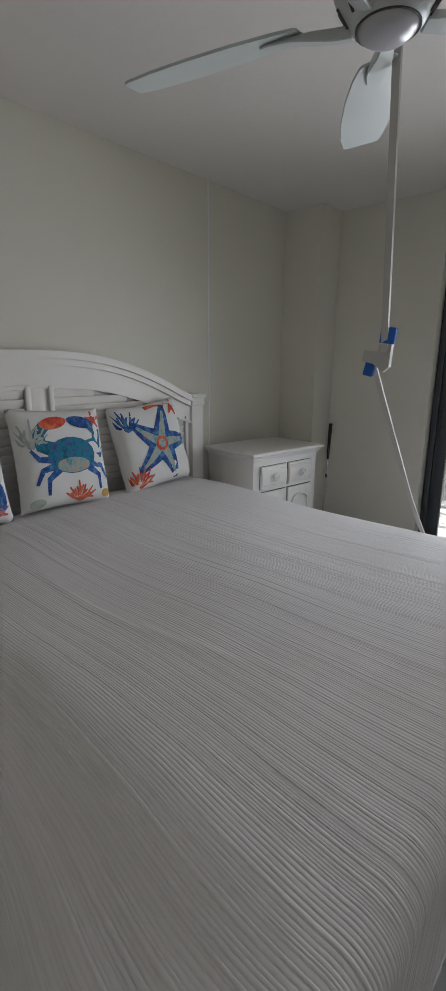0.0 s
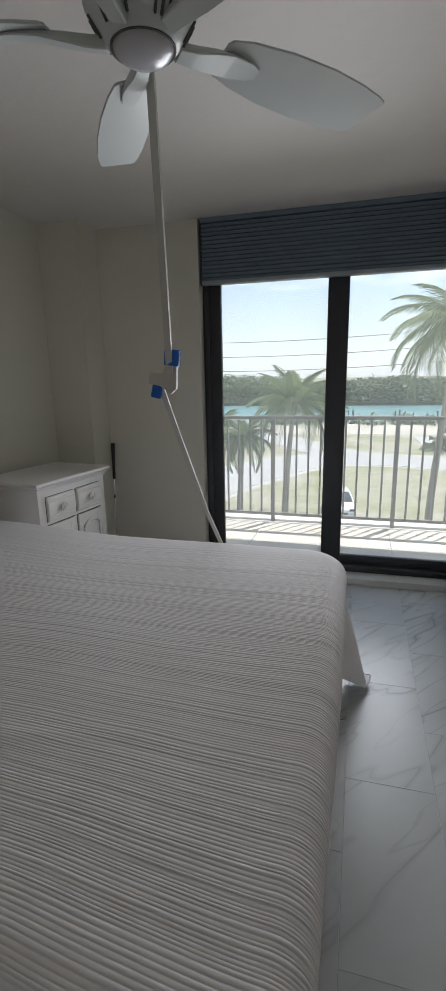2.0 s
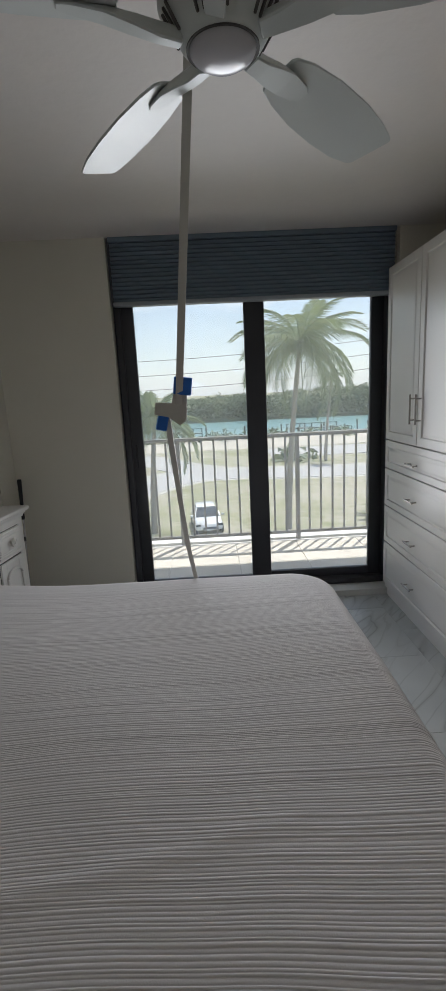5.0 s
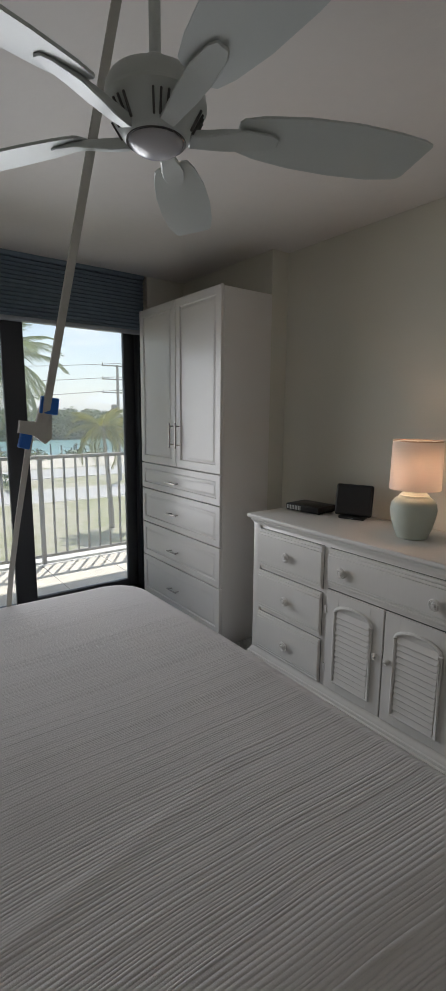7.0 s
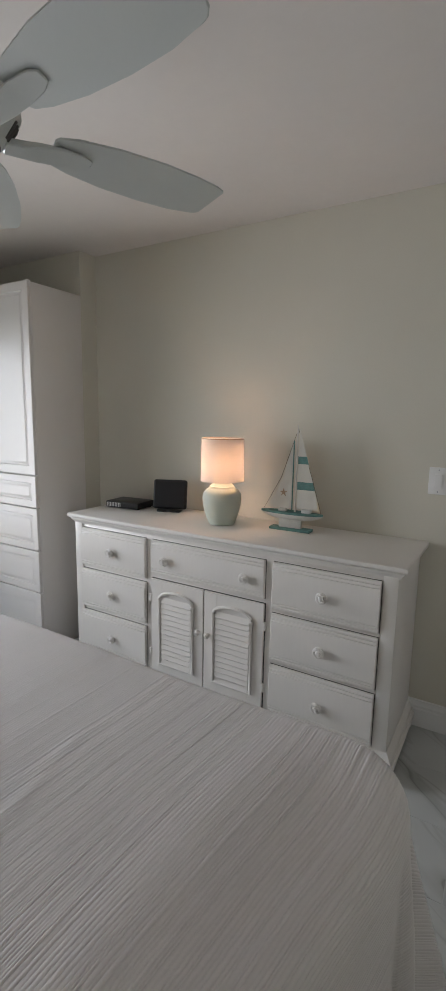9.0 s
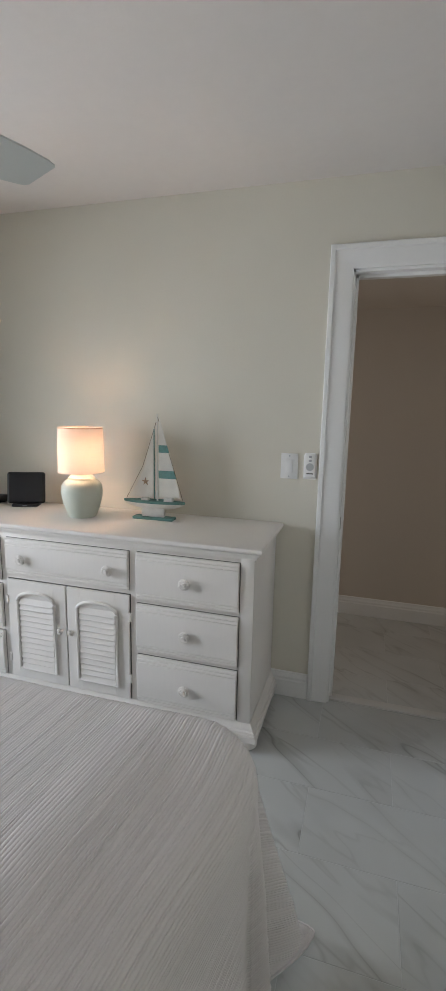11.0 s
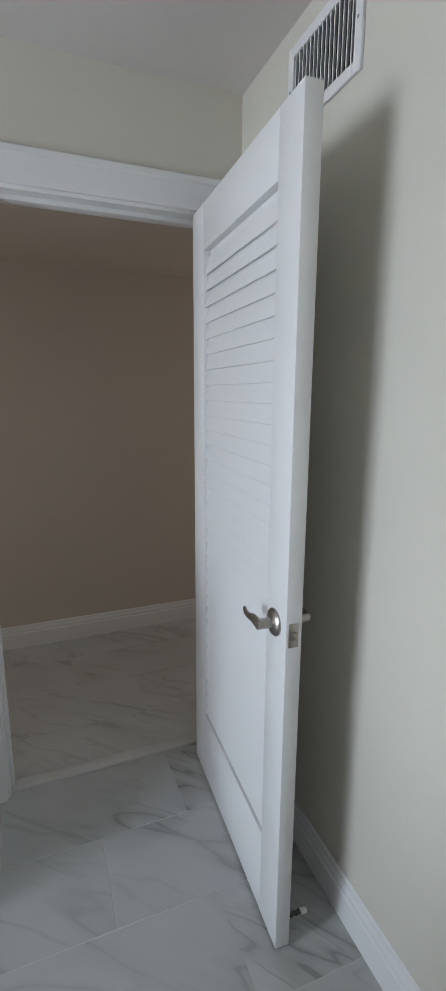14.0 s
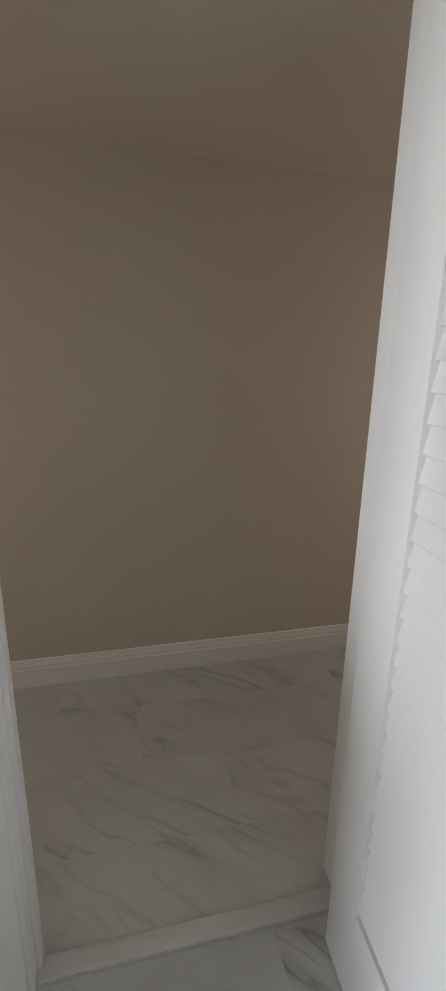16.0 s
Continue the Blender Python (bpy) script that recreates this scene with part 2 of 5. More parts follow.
# ---- the room: walls, ceiling, columns ----
H = 2.435
S = "structure"
solid("wall_west", boxes((-3.46, -3.327, -0.12, 4.25, 0, H)), M_WALL, "pale greige painted bedroom wall behind the headboard", "wall", S)
# white strip added so the edge in the wall reads as a bright line
solid("trim", boxes((-3.33, -3.3235, 3.194, 3.206, 0, H), bevel=0.002, seg=1), M_TRIM, "thin strip coloured pale for the bright edge at the wall joint", "trim", S)
solid("wall_north", boxes((-3.46, -2.29, 4.25, 4.42, 0, H), (-0.44, 0.12, 4.25, 4.42, 0, H), (-2.29, -0.44, 4.30, 4.42, 2.16, H)), M_WALL, "pale greige wall around the sliding door", "wall", S)
solid("column_northwest", boxes((-3.335, -3.03, 4.0, 4.25, 0, H)), M_WALL, "painted corner column beside the nightstand", "column", S)
solid("column_northeast", boxes((-0.13, 0, 3.24, 4.25, 0, H)), M_WALL, "painted corner column behind the tall wardrobe", "column", S)
Y0, Y1, DOOR_H = 0.104, 0.912, 2.062
solid("wall_east", boxes((0, 0.12, Y1, 4.25, 0, H), (0, 0.12, 0, Y0, 0, H), (0, 0.12, Y0, Y1, DOOR_H, H)), M_WALL, "pale greige wall with the doorway", "wall", S)
solid("wall_south", boxes((-3.335, 0.12, -0.12, 0, 0, H)), M_WALL, "pale greige wall behind the open door", "wall", S)
solid("ceiling", boxes((-3.46, 0.12, -0.12, 4.30, H, H + 0.12)), M_CEIL, "off-white painted ceiling with a faint sheen", "ceiling", S)

# the corridor beyond the door
HX, HH = 1.163, 2.115
solid("wall_corridor", boxes((HX, HX + 0.12, -1.6, 2.6, 0, HH)), M_HALL, "corridor wall, its paint toned to beige for the dim warm light", "wall", S)
solid("wall_corridor_end_south", boxes((0.12, HX, -1.6, -1.48, 0, HH)), M_HALL, "corridor end wall in the same shade-toned beige", "wall", S)
solid("wall_corridor_end_north", boxes((0.12, HX, 2.48, 2.6, 0, HH)), M_HALL, "corridor end wall in the same shade-toned beige", "wall", S)
solid("wall_corridor_side", boxes((0.12, 0.13, -1.48, Y0 - 0.02, 0, HH), (0.12, 0.13, Y1 + 0.02, 2.48, 0, HH)), M_HALL, "corridor wall beside the doorway in the same shade-toned beige", "wall", S)
solid("ceiling_corridor", boxes((0.12, HX + 0.12, -1.6, 2.6, HH, HH + 0.1)), M_HALL, "low corridor ceiling in the same shade-toned beige", "ceiling", S)


def skirting(name, length, at):
    """A profiled skirting board along +x, its back on y = 0, facing -y."""
    bm = bmesh.new()
    prof = [(0, 0), (-0.016, 0), (-0.016, 0.085), (-0.012, 0.092), (-0.012, 0.104), (-0.008, 0.112), (-0.006, 0.128), (0, 0.132)]
    a = [bm.verts.new((0, y, z)) for y, z in prof]
    b = [bm.verts.new((length, y, z)) for y, z in prof]
    for i in range(len(prof)):
        j = (i + 1) % len(prof)
        bm.faces.new((a[i], a[j], b[j], b[i]))
    bm.faces.new(a[::-1]), bm.faces.new(b)
    return solid(name, bm, M_TRIM, "white moulded skirting board", "skirting", S, at=at, smooth=25)


skirting("baseboard", 2.4, pose(0, 3.4, 0, 0, 0, -90))
skirting("baseboard", 3.3, pose(0, 0, 0, 0, 0, 180))
skirting("baseboard", 4.0, pose(HX, 2.48, 0, 0, 0, -90))
skirting("baseboard", 0.8, pose(-3.03, 4.25, 0, 0, 0, 0))

# door casing: mitred moulded frame with a raised back band
def casing(length):
    bm = bmesh.new()
    prof = [(0, 0), (0, -0.012), (0.02, -0.016), (0.05, -0.018), (0.075, -0.020), (0.080, -0.026), (0.096, -0.026), (0.100, -0.022), (0.100, 0)]
    a = [bm.verts.new((x, y, 0)) for x, y in prof]
    b = [bm.verts.new((x, y, length + x)) for x, y in prof]
    for i in range(len(prof)):
        j = (i + 1) % len(prof)
        bm.faces.new((a[i], a[j], b[j], b[i]))
    bm.faces.new(a[::-1]), bm.faces.new(b)
    return bm


door_frame = thing("door_frame", pose(0, 0, 0), "white painted door lining with moulded casing", "door frame", kind=S)
WE = Matrix(((0, 1, 0, 0), (1, 0, 0, 0), (0, 0, 1, 0), (0, 0, 0, 1)))
part("casing", turned(casing(DOOR_H), pose(0, Y1 - 0.004, 0) @ WE), M_TRIM, door_frame)
part("casing", turned(casing(DOOR_H), pose(0, Y0 + 0.004, 0) @ Matrix.Diagonal((1, -1, 1, 1)) @ WE), M_TRIM, door_frame)
head = bmesh.new()
prof = [(0, 0), (0, -0.012), (0.02, -0.016), (0.05, -0.018), (0.075, -0.020), (0.080, -0.026), (0.096, -0.026), (0.100, -0.022), (0.100, 0)]
ra = [head.verts.new((y, Y0 + 0.004 - d, DOOR_H + d)) for d, y in prof]
rb = [head.verts.new((y, Y1 - 0.004 + d, DOOR_H + d)) for d, y in prof]
for i in range(len(prof)):
    j = (i + 1) % len(prof)
    head.faces.new((ra[i], ra[j], rb[j], rb[i]))
head.faces.new(ra[::-1]), head.faces.new(rb)
part("head_casing", head, M_TRIM, door_frame)
part("lining", boxes((-0.002, 0.135, Y1 - 0.014, Y1 + 0.002, 0, DOOR_H), (-0.002, 0.135, Y0 - 0.002, Y0 + 0.012, 0, DOOR_H), (-0.002, 0.135, Y0 - 0.002, Y1 + 0.002, DOOR_H - 0.012, DOOR_H + 0.002), bevel=0.001), M_TRIM, door_frame)
part("stop", boxes((0.045, 0.085, Y1 - 0.026, Y1 - 0.013, 0, DOOR_H - 0.012), (0.045, 0.085, Y0 + 0.011, Y1 - 0.013, DOOR_H - 0.026, DOOR_H - 0.011), bevel=0.001), M_TRIM, door_frame)
part("strike_plate", boxes((0.008, 0.034, Y1 - 0.0165, Y1 - 0.0135, 0.90, 0.957)), M_NICKEL, door_frame, "dark strike plate")
part("threshold", boxes((0.02, 0.075, Y0 + 0.012, Y1 - 0.014, -0.004, 0.009), bevel=0.004), M_SILL, door_frame, "worn pale stone threshold strip")

# floor bed under the tiles
floor = solid("floor", boxes((-3.46, 0.12, -0.12, 4.30, -0.12, -0.0012), (0.12, HX + 0.12, -1.6, 2.6, -0.12, -0.0012)), M_GROUT, "white marble-look porcelain tile floor with grey veins", "floor", S)


# ---- sliding glass door, shade, sill ----
slider = thing("sliding_door", pose(-1.365, 4.312, 0), "dark bronze aluminium sliding glass door onto the balcony", "sliding door", kind=S)
part("outer_frame", boxes((-0.919, -0.875, 0.0, 0.115, 0.045, 2.16), (0.875, 0.919, 0.0, 0.115, 0.045, 2.16), (-0.875, 0.875, 0.0, 0.115, 2.10, 2.16), (-0.875, 0.875, 0.0, 0.115, 0.045, 0.087), bevel=0.003), M_BRONZE, slider)


def sash(x0, x1, y, a, b, low, name):
    fr = part(name, boxes((x0, x0 + a, y, y + 0.04, 0.088, 2.098), (x1 - b, x1, y, y + 0.04, 0.088, 2.098), (x0 + a, x1 - b, y, y + 0.04, 0.088, low), (x0 + a, x1 - b, y, y + 0.04, 2.05, 2.098), bevel=0.004), M_BRONZE, slider)
    pane = part("pane", boxes((x0 + a - 0.006, x1 - b + 0.006, y + 0.017, y + 0.023, low - 0.006, 2.056)), M_GLASS, fr, "clear glass pane")
    pane.visible_shadow = False
    return fr


left = sash(-0.874, 0.060, 0.008, 0.078, 0.135, 0.148, "sliding_panel")
sash(-0.060, 0.874, 0.060, 0.118, 0.085, 0.148, "fixed_panel")
part("pull_handle", tube([(-0.842, 0.004, 0.98), (-0.842, -0.012, 1.0), (-0.842, -0.014, 1.06), (-0.842, -0.012, 1.12), (-0.842, 0.004, 1.14)], 0.006, 8), M_BRONZE, left, "curved black pull handle")
solid("window_sill", boxes((-2.29, -0.44, 4.19, 4.42, -0.004, 0.0445), bevel=0.004), M_SILL, "grey stone sill step under the sliding door", "sill", S)

shade = thing("cellular_shade", pose(-1.367, 4.268, 2.03), "blue-grey pleated cellular shade, raised to the top of the door", "window shade")
bm = bmesh.new()
cells, zz = 14, 0.352
for k in range(cells):
    z0, z1 = 0.024 + zz * k / cells, 0.024 + zz * (k + 1) / cells
    front = [(-0.9, 0.0, z0), (0.9, 0.0, z0), (0.9, -0.020, z0 * 0.45 + z1 * 0.55), (-0.9, -0.020, z0 * 0.45 + z1 * 0.55), (0.9, 0.0, z1), (-0.9, 0.0, z1)]
    back = [(x, 0.034 - y, z) for x, y, z in front]
    for pts in (front, back):
        v = [bm.verts.new(p) for p in pts]
        bm.faces.new((v[0], v[1], v[2], v[3]))
        bm.faces.new((v[3], v[2], v[4], v[5]))
part("pleats", bm, M_SHADE, shade, smooth=10)
part("bottom_rail", boxes((-0.902, 0.902, -0.020, 0.045, 0.0, 0.024), bevel=0.004), M_SHADE_RAIL, shade, "grey bottom rail")
part("head_rail", boxes((-0.905, 0.905, -0.024, 0.05, 0.376, 0.4045), bevel=0.003), M_SHADE, shade, "grey-blue head rail")
part("side_channel", boxes((-0.914, -0.904, -0.014, 0.04, 0.0, 0.40)), M_BRONZE, shade, "dark side channel")

# ---- balcony ----
M_BALC = surface("balcony_tile", (0.68, 0.63, 0.56), 0.7, var=0.06, scale=5, fine=120, bump=0.1, per_object=True)
M_CONC = surface("painted_concrete", (0.70, 0.69, 0.66), 0.75, var=0.05, scale=3, fine=90, bump=0.15)
M_RAIL = surface("bronze_grey_railing", (0.27, 0.25, 0.225), 0.5, metal=0.1, var=0.06, fine=120)
balcony = solid("balcony_slab", boxes((-6.0, 3.0, 4.42, 5.95, -0.22, -0.022), (-6.0, 3.0, 5.70, 5.95, -0.022, 0.0)), M_CONC, "pale concrete balcony slab with a raised edge", "balcony", S)
tile_me = mesh_of("balcony_tile", boxes((-0.298, 0.298, -0.298, 0.298, -0.012, 0.0), bevel=0.003, seg=1), M_BALC)
for i in range(14):
    for j in range(2):
        shared("tile", tile_me, balcony, pose(-5.4 + 0.6 * i, 4.73 + 0.6 * j, -0.010))
solid("facade", boxes((-6.0, -3.44, 4.30, 4.42, -7.0, 2.9), (0.12, 3.0, 4.30, 4.42, -7.0, 2.9), (-3.44, 0.12, 4.31, 4.419, -7.0, -0.225)), M_CONC, "painted concrete building front around the balcony", "facade", S)
solid("balcony_soffit", boxes((-6.0, 3.0, 4.42, 5.95, 2.56, 2.72)), M_CONC, "concrete slab of the balcony above", "ceiling", S)

rail = thing("balcony_railing", pose(-1.40, 5.655, -0.010), "weathered bronze metal balcony railing with slim upright balusters", "railing")
part("top_rail", boxes((-4.4, 4.2, -0.03, 0.03, 1.032, 1.066), bevel=0.006), M_RAIL, rail)
part("bottom_rail", boxes((-4.4, 4.2, -0.016, 0.016, 0.066, 0.096), bevel=0.003), M_RAIL, rail)
bal_me = mesh_of("baluster", boxes((-0.009, 0.009, -0.009, 0.009, 0.095, 1.034)), M_RAIL)
post_me = mesh_of("post", boxes((-0.019, 0.019, -0.019, 0.019, 0.0, 1.033)), M_RAIL)
for k in range(-36, 37):
    if k % 10 == 5:
        shared("post", post_me, rail, pose(-0.0385 + 0.1155 * k, 0, 0))
    else:
        shared("baluster", bal_me, rail, pose(-0.0385 + 0.1155 * k, 0, 0))


# ---- bed, bedspread, headboard ----
BX0, BX1, BY, BW, BZ = -3.24, -1.235, 1.955, 1.980, 0.706
bed = thing("bed", pose(-2.24, BY, 0), "king-size bed with an arched white louvred headboard", "bed")
part("base", boxes((-0.99, 0.92, -0.78, 0.88, 0.10, 0.34), bevel=0.02), M_WHITE, bed)
part("mattress", boxes((-1.0, 0.955, -0.81, 0.925, 0.341, 0.645), bevel=0.05, seg=3), surface("mattress_cloth", (0.75, 0.74, 0.72), 0.9), bed)
for lx in (-0.9, 0.85):
    for ly in (-0.7, 0.8):
        part("leg", lathe([(0.03, 0), (0.035, 0.02), (0.03, 0.1)], 12, (lx, ly)), M_WHITE, bed)
HB = pose(0, 0.05, 0)
headboard = part("headboard", boxes((-1.085, -1.060, -0.985, 0.985, 0.12, 1.13)), M_WHITE, bed, "arched white headboard with louvred panels", at=HB)


def arch(y, low=1.212, rise=0.243, half=0.985):
    """The height of the headboard's arched top at y from its middle."""
    s = min(1.0, abs(y) / half)
    return low + rise * (1 - s ** 2.4) ** 1.25


def arch_band(d0, d1, x0, x1, steps=48, half=0.985):
    """A moulded band that follows the arch, between depths d0 and d1 under it."""
    bm = bmesh.new()
    rows = []
    for k in range(steps + 1):
        y = -half + 2 * half * k / steps
        z = arch(y)
        rows.append([bm.verts.new(p) for p in ((x0, y, z - d0), (x1, y, z - d0), (x1, y, z - d1), (x0, y, z - d1))])
    for a, b in zip(rows, rows[1:]):
        for i in range(4):
            bm.faces.new((a[i], a[(i + 1) % 4], b[(i + 1) % 4], b[i]))
    bm.faces.new(rows[0]), bm.faces.new(rows[-1][::-1])
    return bm


part("crown_moulding", arch_band(0.0, 0.035, -1.09, -1.015), M_WHITE, headboard)
part("crown_moulding", arch_band(0.035, 0.065, -1.088, -1.030), M_WHITE, headboard)
part("arch_rail", arch_band(0.065, 0.155, -1.086, -1.045), M_WHITE, headboard)
part("bead", arch_band(0.155, 0.172, -1.086, -1.036), M_WHITE, headboard)
part("arch_panel", arch_band(0.170, 0.34, -1.086, -1.068), M_WHITE, headboard)
for sy in (-1, 1):
    part("post", boxes((-1.09, -1.03, sy * 1.032 - 0.048, sy * 1.032 + 0.048, 0.0, 1.151), bevel=0.004), M_WHITE, headboard)
    part("post_cap", boxes((-1.094, -1.01, sy * 1.032 - 0.062, sy * 1.032 + 0.062, 1.196, 1.222), (-1.092, -1.02, sy * 1.032 - 0.055, sy * 1.032 + 0.055, 1.15, 1.197), bevel=0.006), M_WHITE, headboard)
    part("inner_bead", boxes((-1.062, -1.036, sy * 0.945 - 0.009, sy * 0.945 + 0.009, 0.3, 1.09), bevel=0.004), M_WHITE, headboard)
part("centre_stile", boxes((-1.062, -1.046, -0.045, 0.045, 0.3, 1.31), bevel=0.002), M_WHITE, headboard)
for sy in (-1, 1):
    part("stile_bead", boxes((-1.062, -1.030, sy * 0.058 - 0.013, sy * 0.058 + 0.013, 0.3, 1.295), bevel=0.005), M_WHITE, headboard)
slat_bm = boxes((-0.004, 0.004, -0.45, 0.45, -0.026, 0.026), bevel=0.002, seg=1)
slat_me = mesh_of("slat", turned(slat_bm, pose(0, 0, 0, 0, 22, 0)), M_WHITE)
for sy in (-1, 1):
    for k in range(17):
        z = 0.60 + 0.041 * k
        edge = 0.925
        while arch(edge) - 0.16 < z + 0.02 and edge > 0.25:
            edge -= 0.02
        half = (edge - 0.075) / 2
        shared("slat", slat_me, headboard, pose(-1.052, sy * (0.075 + half), z) @ Matrix.Diagonal((1, half / 0.45, 1, 1)))


def spread_cloth():
    """The ribbed bedspread: one sheet that lies on the mattress, bends over its edges and falls in a cone at the two foot corners."""
    r, rc, drop = 0.07, 0.19, 0.68
    lx, wy = BX1 - BX0 - 0.02, BW
    us = np.concatenate([np.linspace(0, lx - rc, 96), np.linspace(lx - rc, lx - rc + drop, 84)[1:]])
    gen = np.random.RandomState(5)
    low, high = -wy / 2 + rc - drop - 0.12, wy / 2 - rc + drop
    edges = low + np.concatenate([[0], np.cumsum(gen.uniform(0.0050, 0.0104, 700))])
    edges = edges[edges < high]
    bits = np.array([0.0, 0.10, 0.28, 0.5, 0.72, 0.90])
    vs = (edges[:-1, None] + np.diff(edges)[:, None] * bits).ravel()
    rib_id, bit = np.repeat(np.arange(len(edges) - 1), len(bits)), np.tile(bits, len(edges) - 1)
    uu, v0 = np.meshgrid(us, vs, indexing="ij")
    # the ribs wander: each mesh row follows its rib
    wob = np.zeros_like(uu)
    for k, (fu, fv, am) in enumerate(((1.9, 1.1, 0.012), (4.3, 2.7, 0.005), (9.1, 6.3, 0.0026), (0.8, 9.0, 0.004), (17.0, 11.0, 0.0010))):
        wob += am * np.sin(fu * uu + fv * v0 + 1.7 * k) * np.cos(0.6 * fu * uu - 1.3 * fv * v0 + k)
    vv = v0 - wob
    a = np.maximum(0, uu - (lx - rc))
    b = np.maximum(0, np.abs(vv) - (wy / 2 - rc))
    rho, th = np.hypot(a, b), np.arctan2(b, a)
    flat = np.minimum(rho, rc - r)
    phi = np.clip((rho - (rc - r)) / r, 0, np.pi / 2)
    straight = np.maximum(0, rho - (rc - r) - r * np.pi / 2)
    corner = np.sin(2 * th) ** 2 * (a > 0) * (b > 0)
    hang = (0.045 - 0.075 * np.cos(th) ** 4) * straight + 0.012 * np.sin(7 * uu + 1.3 * np.sign(vv)) * np.minimum(1, straight / 0.3) * np.sin(th) ** 4
    hang += 0.008 * np.sin(6.2 * vv) * np.minimum(1, straight / 0.3) * np.cos(th) ** 4
    flare = corner * 0.13 * straight + np.where(vv > 0, 0.19, 0.12) * corner ** 3 * straight
    # a deep fold beside the corner next to the doorway
    flare += np.where(vv < 0, -0.060 * np.exp(-((th - 1.12) / 0.16) ** 2) + 0.022 * np.exp(-((th - 1.42) / 0.12) ** 2), 0.0) * np.minimum(1, straight / 0.25) * (a > 0)
    out = flat + r * np.sin(phi) + hang + flare
    down = r * (1 - np.cos(phi)) + straight * (1 - np.where(vv > 0, 0.0, 0.10) * corner)
    x = np.minimum(uu, lx - rc) + out * np.cos(th) * (rho > 0)
    y = np.sign(vv) * (np.minimum(np.abs(vv), wy / 2 - rc) + out * np.sin(th) * (rho > 0))
    head = np.clip((1.0 - uu) / 0.9, 0, 1)
    z = BZ - down + 0.028 * head * head * (3 - 2 * head)
    # ribs along the bed of uneven height that swell and fade, and a few long soft creases
    tall, f1, p1 = gen.uniform(0.35, 1.0, 800), gen.uniform(1.0, 6.0, 800), gen.uniform(0, 6.28, 800)
    amp = 0.0015 * tall[rib_id] * (0.70 + 0.30 * np.sin(f1[rib_id] * uu + p1[rib_id])) + 0.0004
    # pulled taut towards the window side, slack towards the doorway side
    rib = amp * np.interp(vv, [-1.1, -0.5, 0.2, 0.9], [1.9, 1.4, 0.75, 0.30]) * np.sin(np.pi * bit) ** 0.55
    crease = 0.0035 * np.exp(-((np.sin(2.3 * vv + 0.55 * np.sin(1.7 * uu) + 0.4) / 0.05) ** 2)) * (0.5 + 0.5 * np.sin(2.9 * uu + 4 * vv))
    soft = 0.006 * np.sin(3.0 * uu + 0.7) * np.sin(2.1 * vv) + 0.003 * np.sin(6.7 * uu + 5.1 * vv)
    bulge = rib + crease + soft
    nz = np.cos(phi)
    no = np.sin(phi)
    z = z + bulge * nz
    x = x + bulge * no * np.cos(th) * (rho > 0)
    y = y + np.sign(vv) * bulge * no * np.sin(th) * (rho > 0)
    # the side towards the wall by the door is tucked in and sags along the mattress edge
    far = np.clip((lx - 0.02 - uu) / 0.75, 0, 1)
    far = far * far * (3 - 2 * far)
    near = np.clip(-vv / (wy / 2), 0, 1) ** 2
    y = y + 0.105 * near * far
    edge = np.clip((-vv - (wy / 2 - 0.34)) / 0.34, 0, 1)
    ease = np.clip((lx - uu) / 0.26, 0, 1)
    z = z - 0.052 * edge * edge * (3 - 2 * edge) * ease * ease * (3 - 2 * ease)
    z = np.maximum(z, 0.03 + 0.004 * np.sin(9 * uu + 7 * vv))
    pts = np.stack([x + BX0 + 0.02, y + BY, z], -1).reshape(-1, 3)
    nu, nv = uu.shape
    idx = np.arange(nu * nv).reshape(nu, nv)
    quads = np.stack([idx[:-1, :-1], idx[1:, :-1], idx[1:, 1:], idx[:-1, 1:]], -1).reshape(-1, 4)
    me = bpy.data.meshes.new("bedspread")
    me.from_pydata(pts.tolist(), [], quads.tolist())
    me.polygons.foreach_set("use_smooth", [True] * len(me.polygons))
    me.materials.append(M_SPREAD)
    me.update()
    grid = pts.reshape(nu, nv, 3)
    rim = np.concatenate([grid[::6, 0], grid[-1, ::7], grid[::-6, -1]])
    return me, [tuple(p) for p in rim]


M_SPREAD = surface("ribbed_cotton", (0.76, 0.735, 0.735), 0.92, var=0.03, scale=2.2, fine=330, bump=0.12, spec=0.15)
spread_me, spread_rim = spread_cloth()
bedspread = tagged(new("bedspread", spread_me), "off-white ribbed cotton bedspread spread over the bed", "bedspread")
part("hem", tube(spread_rim, 0.0035, 6), M_SPREAD, bedspread, "narrow rolled hem", smooth=60)

# ---- tall wardrobe ----
def raised_front(w, h, t=0.02, frame_w=0.05):
    """A foil-wrapped front: flat frame, routed groove, raised flat field. Width along x, height along z, face towards -y."""
    bm = bmesh.new()
    steps = [(0.0, 0.0), (0.0, -t + 0.003), (0.003, -t), (frame_w, -t), (frame_w + 0.005, -t + 0.009), (frame_w + 0.011, -t + 0.009), (frame_w + 0.024, -t + 0.001), (frame_w + 0.026, -t + 0.001)]
    loops = []
    for d, y in steps:
        loops.append([bm.verts.new(p) for p in ((-w / 2 + d, y, d), (w / 2 - d, y, d), (w / 2 - d, y, h - d), (-w / 2 + d, y, h - d))])
    for a, b in zip(loops, loops[1:]):
        for i in range(4):
            bm.faces.new((a[i], a[(i + 1) % 4], b[(i + 1) % 4], b[i]))
    bm.faces.new(loops[0][::-1]), bm.faces.new(loops[-1])
    return bm


